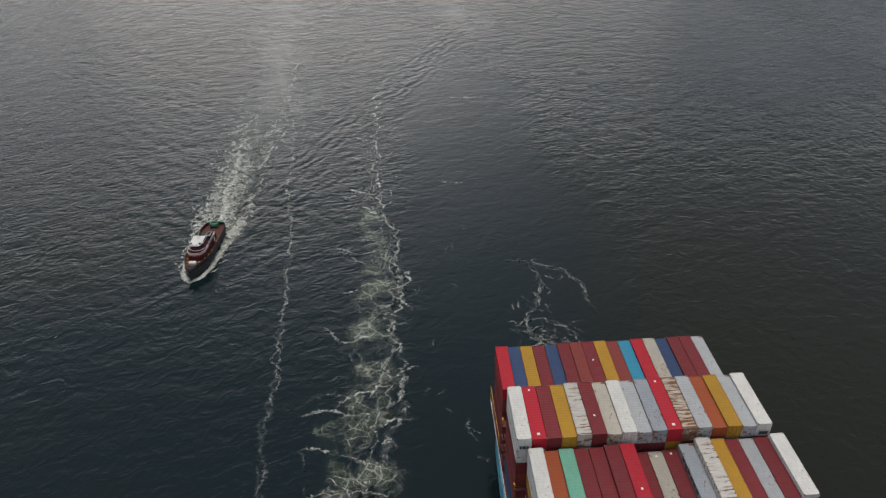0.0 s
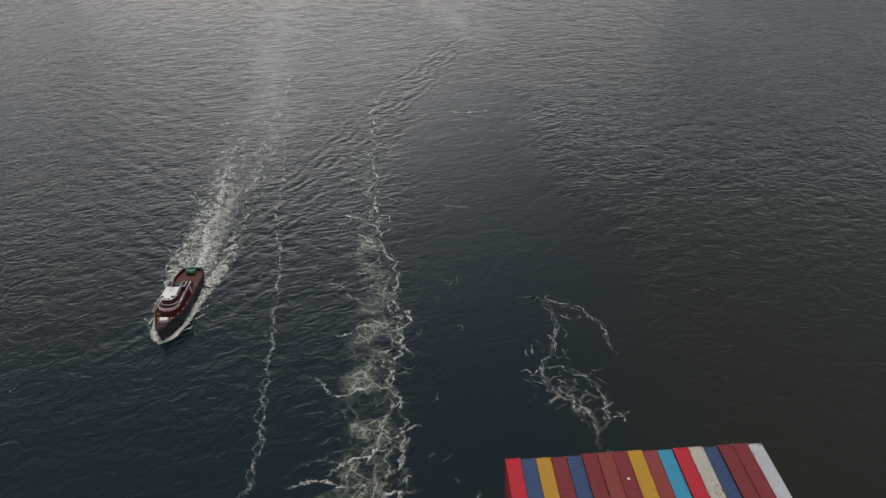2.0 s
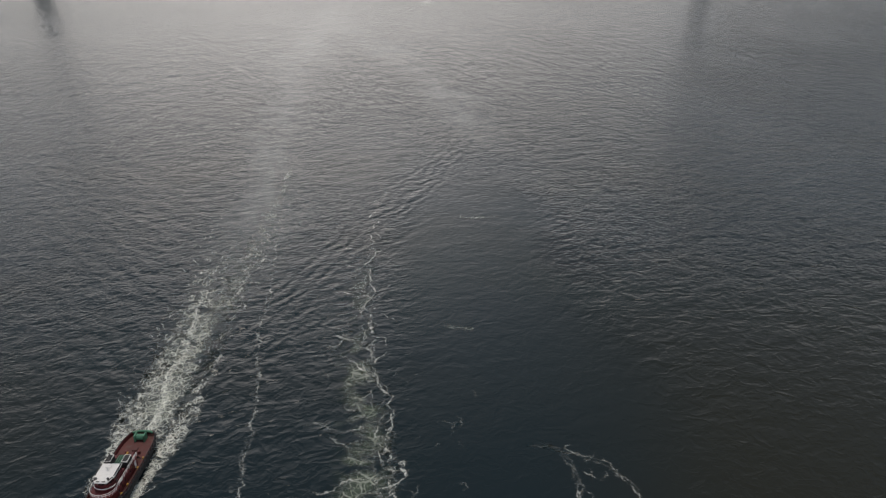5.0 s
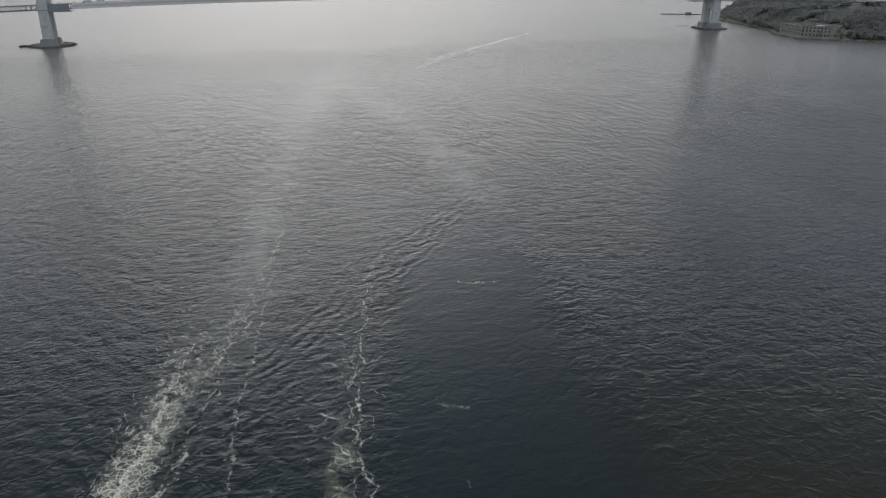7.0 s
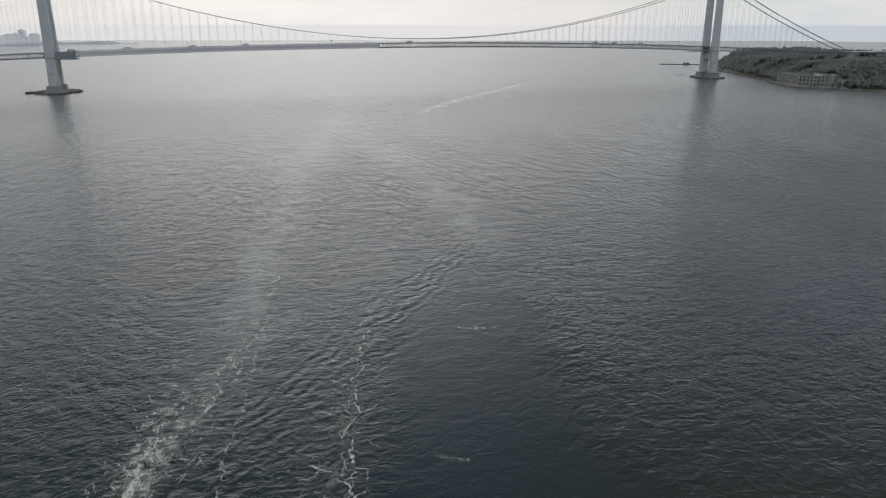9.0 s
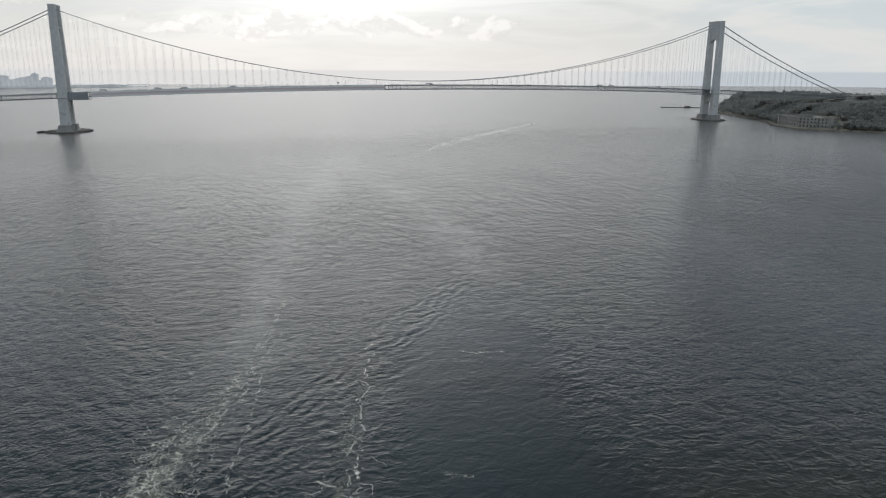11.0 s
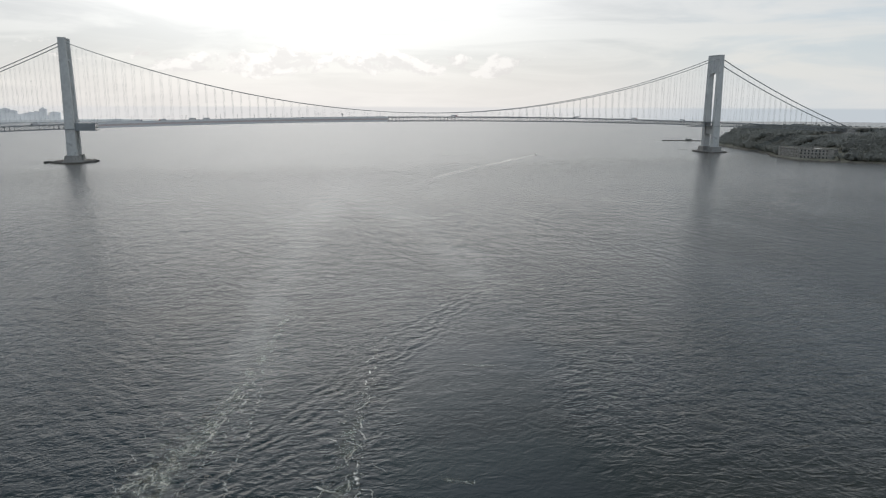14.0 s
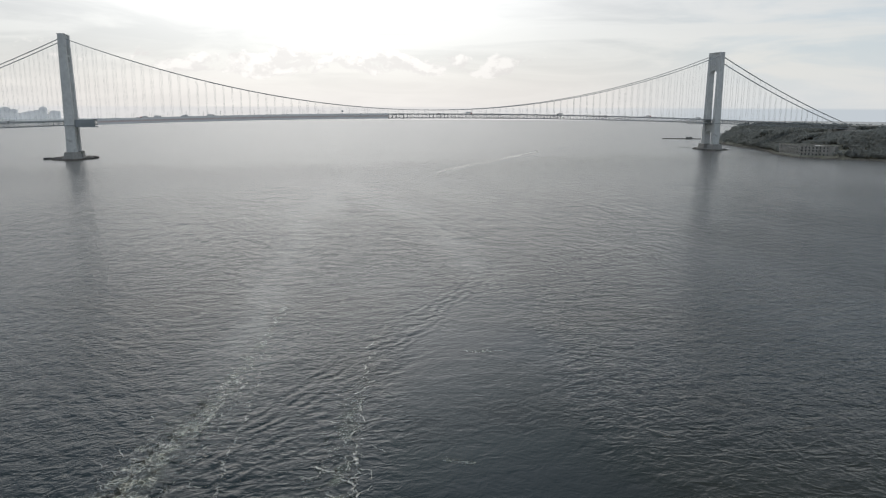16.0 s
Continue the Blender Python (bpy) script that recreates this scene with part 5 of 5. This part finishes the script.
def build_spray():
    """Feathers of white water thrown off the tug's bow, and ragged strands along both sides of its wake."""
    rng = random.Random(44)
    near, far = [], []
    for s in (-1, 1):
        for k in range(34):
            y = rng.uniform(-14, 24)
            x = hull_half(min(y, 12)) + rng.uniform(0.2, 2.6)
            near.append(strand(s * x, y, 90 - s * rng.uniform(8, 48), rng.uniform(2.5, 6.5), rng.uniform(1.2, 2.4), s * 90 + k * 1.3, 0.6))
        for k in range(85):
            y = rng.uniform(14, 165)
            edge = 6.8 + 0.022 * y
            far.append(strand(s * edge - 0.02 * y + rng.gauss(0, 2.0), y, 90 - s * rng.uniform(-15, 35), rng.uniform(4, 10), rng.uniform(1.0, 1.9) * (1.15 - y / 200), s * 200 + k * 1.7, 0.8))
    return [foam_threads("bow_spray", near, BRIGHT_THREAD, "white feathers of spray beside a tug", 0.24, TUG_M),
            foam_threads("wake_strands", far, THREAD, "ragged strands of foam along a tug's wake", 0.22, WAKE_M)]


WAKE += build_spray()
CENTRE = [(-345, -1065, 1.4), (-361, -1115, 2.0), (-374, -1157, 2.6), (-385, -1179, 3.2), (-393, -1195, 3.6), (-401, -1217, 3.8)]
foam_threads("wake_thread", [meander(CENTRE, 41, 2.4, 8.0)], THREAD, "pale winding thread in the middle of a wake", 0.26)
foam_threads("wake_thread", [meander([(x + d, y - 0.25 * d, w * 0.8) for x, y, w in CENTRE[1:]], 42 + d, 2.2, 6.0) for d in (-7, -3, 4, 8)], FAINT_THREAD, "faint threads along a fading wake", 0.28)
OLD = random.Random(52)
foam_threads("old_wake_strands", [strand(-378 + (y + 1157) * 0.5 * (0.9 if y > -1157 else 0.92) + OLD.gauss(0, 3.5), y, 70 + OLD.uniform(-50, 50), OLD.uniform(4, 11), OLD.uniform(1.0, 1.9), 700 + y, 0.9) for y in [-1236 + 1.9 * k for k in range(60)]],
             FAINT_THREAD, "fading strands of foam in an old wake", 0.12)
foam_strip("boat_wake", [(225, 0, 7), (150, -95, 13), (72, -190, 19), (-64, -361, 26), (-142, -484, 26), (-200, -560, 22)], foam_material("far_wake", 0.06, 0.9, 1, 0.0, 0.45, 0.1, 1.0, rough=0.1), "long pale wake of a distant boat", 0.05, 8, 5, 0.05, 20)


def small_boat():
    b = empty("motor_boat", pose(233, 10, 0, 0, 0, -37), "small white motor boat far off", "boat")
    bm = bmesh.new()
    add_prism(bm, [(-1.4, -4), (1.4, -4), (1.5, 1), (0.0, 4.5), (-1.5, 1)], -0.3, 0.6, 1.12)
    part("hull", bm, WHITE, b)
    box("cabin", -0.8, 0.8, -2.0, 0.2, 0.55, 1.3, WHITE, b, "", 0.2, (0.85, 0.8))
    return b


BOAT = small_boat()

# ---- the wooded shore, the fort and the far land ----
SHORE = [(1500, 700), (1200, 560), (960, 420), (828, 205), (774, 36), (725, -98), (671, -176), (648, -266), (689, -318), (719, -352), (745, -400), (860, -560), (1100, -760), (1500, -900)]
SH = np.array(SHORE, float)


def inland(x, y):
    """How far a point lies inland of the shoreline (negative: on the water)."""
    p = np.array((x, y))
    best = 1e9
    cross = 0
    for a, b in zip(SH, SH[1:]):
        ab = b - a
        t = min(1, max(0, np.dot(p - a, ab) / np.dot(ab, ab)))
        best = min(best, np.linalg.norm(p - a - ab * t))
        if (a[1] > y) != (b[1] > y) and x > a[0] + (y - a[1]) / (b[1] - a[1]) * (b[0] - a[0]):
            cross += 1
    return best if cross % 2 else -best


def land_z(x, y, d):
    if d < 0:
        return max(-3.0, 0.25 * d)
    s = min(1, max(0, (d - 10) / (50 if y > 60 else 85 if y > -120 else 150)))
    hill = s * s * (3 - 2 * s)
    return min(2.2, 0.5 * d) + (27 + 17 * min(1, max(0, (-y - 60) / 200))) * hill * (0.8 + 0.25 * noise.noise((x * 0.006, y * 0.006, 0))) + 13 * min(1, max(0, (x - 940) / 130)) * s + 1.5 * noise.noise((x * 0.03, y * 0.03, 1)) * s


def build_land():
    step = 20
    xs, ys = list(range(600, 1501, step)), list(range(-880, 1281, step))
    verts, faces, depth = [], [], {}
    for i, x in enumerate(xs):
        for j, y in enumerate(ys):
            d = inland(x, y)
            depth[i, j] = d
            verts.append((x, y, land_z(x, y, d)))
    n = len(ys)
    for i in range(len(xs) - 1):
        for j in range(n - 1):
            if max(depth[i, j], depth[i + 1, j], depth[i, j + 1], depth[i + 1, j + 1]) > -15:
                faces.append((i * n + j, (i + 1) * n + j, (i + 1) * n + j + 1, i * n + j + 1))
    tagged(sheet("ground", verts, faces, GRASS), "grassy wooded hillside above the shore", "ground", kind="structure")
    # riprap along the water's edge
    rng = random.Random(31)
    bm = bmesh.new()
    for a, b in zip(SH[2:-2], SH[3:-1]):
        m = int(np.linalg.norm(b - a) / 2.2)
        for k in range(m):
            p = a + (b - a) * (k / m)
            s = rng.uniform(0.8, 2.0)
            add_box(bm, -s, s, -s, s, -s, s * 0.7, (0.6, 0.7), pose(p[0] + rng.uniform(-1, 3), p[1] + rng.uniform(-1, 1), 0.6, rng.uniform(-25, 25), rng.uniform(-25, 25), rng.uniform(0, 90)))
    tagged(part("shore_rocks", bm, ROCK), "dark boulders along the water's edge", "rocks", kind="stuff")
    # trees: crowns of many small leaf clumps, on trunks
    leaf_v, leaf_f, bark = [], [], bmesh.new()
    count = 0
    while count < 4600:
        x, y = (rng.uniform(640, 1250), rng.uniform(-560, 400)) if count % 3 else (rng.uniform(660, 900), rng.uniform(-520, 100))
        d = inland(x, y)
        if d < 9 or (640 < x < 746 + (y + 272) * 0.26 and -306 < y < -150) or (abs(y) < 30 and 880 < x < 1075) or (x > 860 and -330 < y < -60 and noise.noise((x * 0.012, y * 0.012, 5)) > 0.3):
            continue
        if d > 330 and rng.random() < 0.6:
            continue
        z = land_z(x, y, d)
        h, r = rng.uniform(8, 15), rng.uniform(3.2, 5.5)
        add_bar(bark, (x, y, z - 0.5), (x + rng.uniform(-0.6, 0.6), y, z + h * 0.6), 0.5)
        for k in range(46):
            u, v, w = rng.gauss(0, 0.5), rng.gauss(0, 0.5), rng.uniform(-0.55, 0.5)
            c = (x + u * r, y + v * r, z + h * 0.62 + w * h * 0.62)
            s = rng.uniform(1.0, 2.1) * (1.1 - abs(w))
            e = Euler((rng.uniform(0, 6), rng.uniform(0, 6), 0)).to_matrix()
            base = len(leaf_v)
            for p in ((-s, -s * 0.7, 0), (s, -s * 0.6, 0.3), (s * 0.8, s * 0.8, 0), (-s * 0.9, s * 0.7, 0.4)):
                q = e @ Vector(p)
                leaf_v.append((c[0] + q.x, c[1] + q.y, c[2] + q.z))
            leaf_f.append((base, base + 1, base + 2, base + 3))
        count += 1
    wood = empty("woodland", pose(0, 0, 0), "dense dark green summer woodland on a hillside", "trees", kind="stuff")
    sheet("crowns", leaf_v, leaf_f, LEAF, wood)
    part("trunks", bark, BARK, wood)


build_land()


def build_fort():
    fort = empty("stone_fort", pose(0, 0, 0), "old granite sea fort with rows of arched gun openings", "fort")
    pts = [(698, -160), (668, -250), (704, -294), (738, -272), (760, -190)]
    for i, (a, b) in enumerate(zip(pts, pts[1:] + pts[:1])):
        a, b = Vector((*a, 0)), Vector((*b, 0))
        d = b - a
        m = Matrix.Translation(a) @ pose(0, 0, 0, 0, 0, math.degrees(math.atan2(d.y, d.x))) @ Matrix.Diagonal((1, 1, 1.22, 1))
        L = d.length
        bm = bmesh.new()
        add_box(bm, 1, L - 1, 0.9, 9.2, 17.42, 17.7)
        for v in bm.verts:
            v.co = m @ v.co
        part("roof_turf", bm, GRASS, fort, "dull green turf on the roof")
        bm = bmesh.new()
        add_box(bm, 0, L, 1.2, 9, 0.5, 16)
        add_box(bm, -0.5, L + 0.5, -0.4, 9.4, 16, 17.4)
        add_box(bm, 0, L, -0.2, 1.2, 0.5, 3.2)
        for z in (7.2, 11.6):
            add_box(bm, 0, L, 0, 1.2, z, z + 1.6)
        for v in bm.verts:
            v.co = m @ v.co
        part("wall", bm, GRANITE, fort)
        n = int(L / 6.2)
        if i < 2:
            for k in range(n + 1):
                x = L * k / n
                bm = bmesh.new()
                add_box(bm, x - 1.7, x + 1.7, -0.15, 1.3, 3.0, 16.02)
                for v in bm.verts:
                    v.co = m @ v.co
                part("pier", bm, GRANITE, fort)
            # dark panels in the recesses: the openings' inner shade given as colour
            bm = bmesh.new()
            for k in range(n):
                x = L * (k + 0.5) / n
                for z in (3.3, 8.9, 13.3):
                    add_box(bm, x - 1.3, x + 1.3, 1.12, 1.19, z, z + 2.6)
            for v in bm.verts:
                v.co = m @ v.co
            tagged(part("gun_openings", bm, DARK, fort), kind="stuff")
    box("lookout_hut", 722, 732, -240, -228, 2, 20, WHITE, fort, "small pale hut", 0.3)
    bm = bmesh.new()
    add_prism(bm, [(p[0] - 8 if p[0] < 730 else p[0] + 4, p[1]) for p in pts], -1, 1.4)
    part("apron", bm, ROCK, fort, "dark stone sea wall")


build_fort()


def build_breakwater():
    b = empty("breakwater", pose(0, 0, 0), "thin low breakwater with small sheds", "breakwater")
    bm = bmesh.new()
    add_bar(bm, (855, 510, 0.6), (948, 452, 0.6), 7, 2.4)
    part("mole", bm, ROCK, b)
    box("shed", 915, 930, 470, 480, 1.5, 6, CONCRETE, b, "", 0.2)
    d = empty("mooring_dolphins", pose(0, 0, 0), "row of timber mooring posts beside a bridge pier", "posts")
    for k in range(6):
        bm = bmesh.new()
        x, y = 634 + k * 1.2, 96 - k * 6
        add_tube(bm, [(x, y, -1), (x, y, 1.1)], 0.6, 8)
        add_tube(bm, [(x, y, 1.0), (x, y, 1.4)], 0.8, 8)
        part("post", bm, ROCK, d)


build_breakwater()


def build_far_shore():
    """The low city shore across the bay."""
    rng = random.Random(8)
    eye = Vector((-368, -1386, 0))

    def at(az, r):
        return eye + Vector((math.sin(radians(az)) * r, math.cos(radians(az)) * r, 0))

    verts, faces = [], []
    for k in range(61):
        az = -30 + k * 0.4
        z = 14 + 5 * noise.noise((k * 0.4, 0, 0)) if az < -7.5 else 7
        for r, h in ((4720, 0), (4725, z), (4900, z), (4905, 0)):
            p = at(az, r)
            verts.append((p.x, p.y, h))
    for k in range(60):
        for j in range(3):
            faces.append((k * 4 + j, k * 4 + j + 1, k * 4 + j + 5, k * 4 + j + 4))
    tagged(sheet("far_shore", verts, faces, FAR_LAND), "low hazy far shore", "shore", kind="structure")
    az = -17.6
    while az < -12.2:
        w, h = rng.uniform(24, 60), rng.uniform(34, 78)
        p = at(az, 4800)
        b = empty("apartment_tower", pose(p.x, p.y, 0, 0, 0, -az + rng.uniform(-15, 15)), "hazy grey apartment tower on a far shore", "building", "far skyline")
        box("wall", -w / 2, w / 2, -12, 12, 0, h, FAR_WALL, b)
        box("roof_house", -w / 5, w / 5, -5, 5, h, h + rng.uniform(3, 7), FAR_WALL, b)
        az += rng.uniform(0.12, 0.34)


build_far_shore()

# ---- traffic on the upper road ----
CAR_PAINT = [surface("car_" + n, c, 0.35) for n, c in (("white", (0.7, 0.7, 0.7)), ("black", (0.03, 0.03, 0.035)), ("grey", (0.2, 0.2, 0.21)), ("red", (0.3, 0.04, 0.04)))]


def car(paint, truck):
    c = empty("truck" if truck else "car", pose(0, 0, 0), "box truck on the bridge" if truck else "car on the bridge", "vehicle", "traffic on the bridge")
    if truck:
        box("cargo_box", -6, 4, -1.25, 1.25, 1.0, 4.0, CAR_PAINT[0], c, "", 0.1)
        box("cab", 4.2, 6.4, -1.2, 1.2, 0.5, 3.0, paint, c, "", 0.25)
    else:
        box("body", -2.3, 2.3, -0.9, 0.9, 0.35, 0.95, paint, c, "", 0.2)
        box("cabin", -1.5, 1.1, -0.8, 0.8, 0.9, 1.5, GLASS, c, "", 0.2, (0.75, 0.85))
    bm = bmesh.new()
    for x in ((-4, 5) if truck else (-1.4, 1.4)):
        for y in (-0.9, 0.9):
            add_tube(bm, [(x, y - 0.12, 0.36), (x, y + 0.12, 0.36)], 0.36, 10)
    part("wheels", bm, RUBBER, c)
    return c


rng_cars = random.Random(77)
CARS = []
for k in range(30):
    lane = k % 2
    CARS.append((car(rng_cars.choice(CAR_PAINT), rng_cars.random() < 0.25), (-930 + k * 50 if lane else -560 + k * 48) + rng_cars.uniform(-18, 18), lane, rng_cars.uniform(15, 20)))


# ---- what moves ----
def motions():
    def drift(ob, at, turn, v):
        walk(ob, [(t, pose(at[0] + v[0] * t, at[1] + v[1] * t, 0, 0, 0, turn)) for t in (0.0, 4.0, 8.0, 12.0, 16.0)])

    drift(SHIP, SHIP_AT, SHIP_TURN, (-2.2, -3.64))
    drift(TUG, TUG_AT, TUG_TURN, (-0.72, -4.15))
    for w in WAKE:
        drift(w, TUG_AT, WAKE_TURN if "wake" in w.name else TUG_TURN, (-0.72, -4.15))
    drift(BOAT, (233 - 14.5 * 3.0, 10 - 14.5 * 4.0), -37, (3.0, 4.0))
    for ob, x, lane, v in CARS:
        s = 1 if lane else -1
        rows = []
        for k in range(9):
            t = 2.0 * k
            xx = x + s * v * t
            slope = math.degrees(math.atan(road_z(xx + 1) - road_z(xx)))
            rows.append((t, pose(xx, 10 if lane else -9, road_z(xx) + 0.02, 0, -slope * s, 0 if lane else 180)))
        walk(ob, rows)


motions()
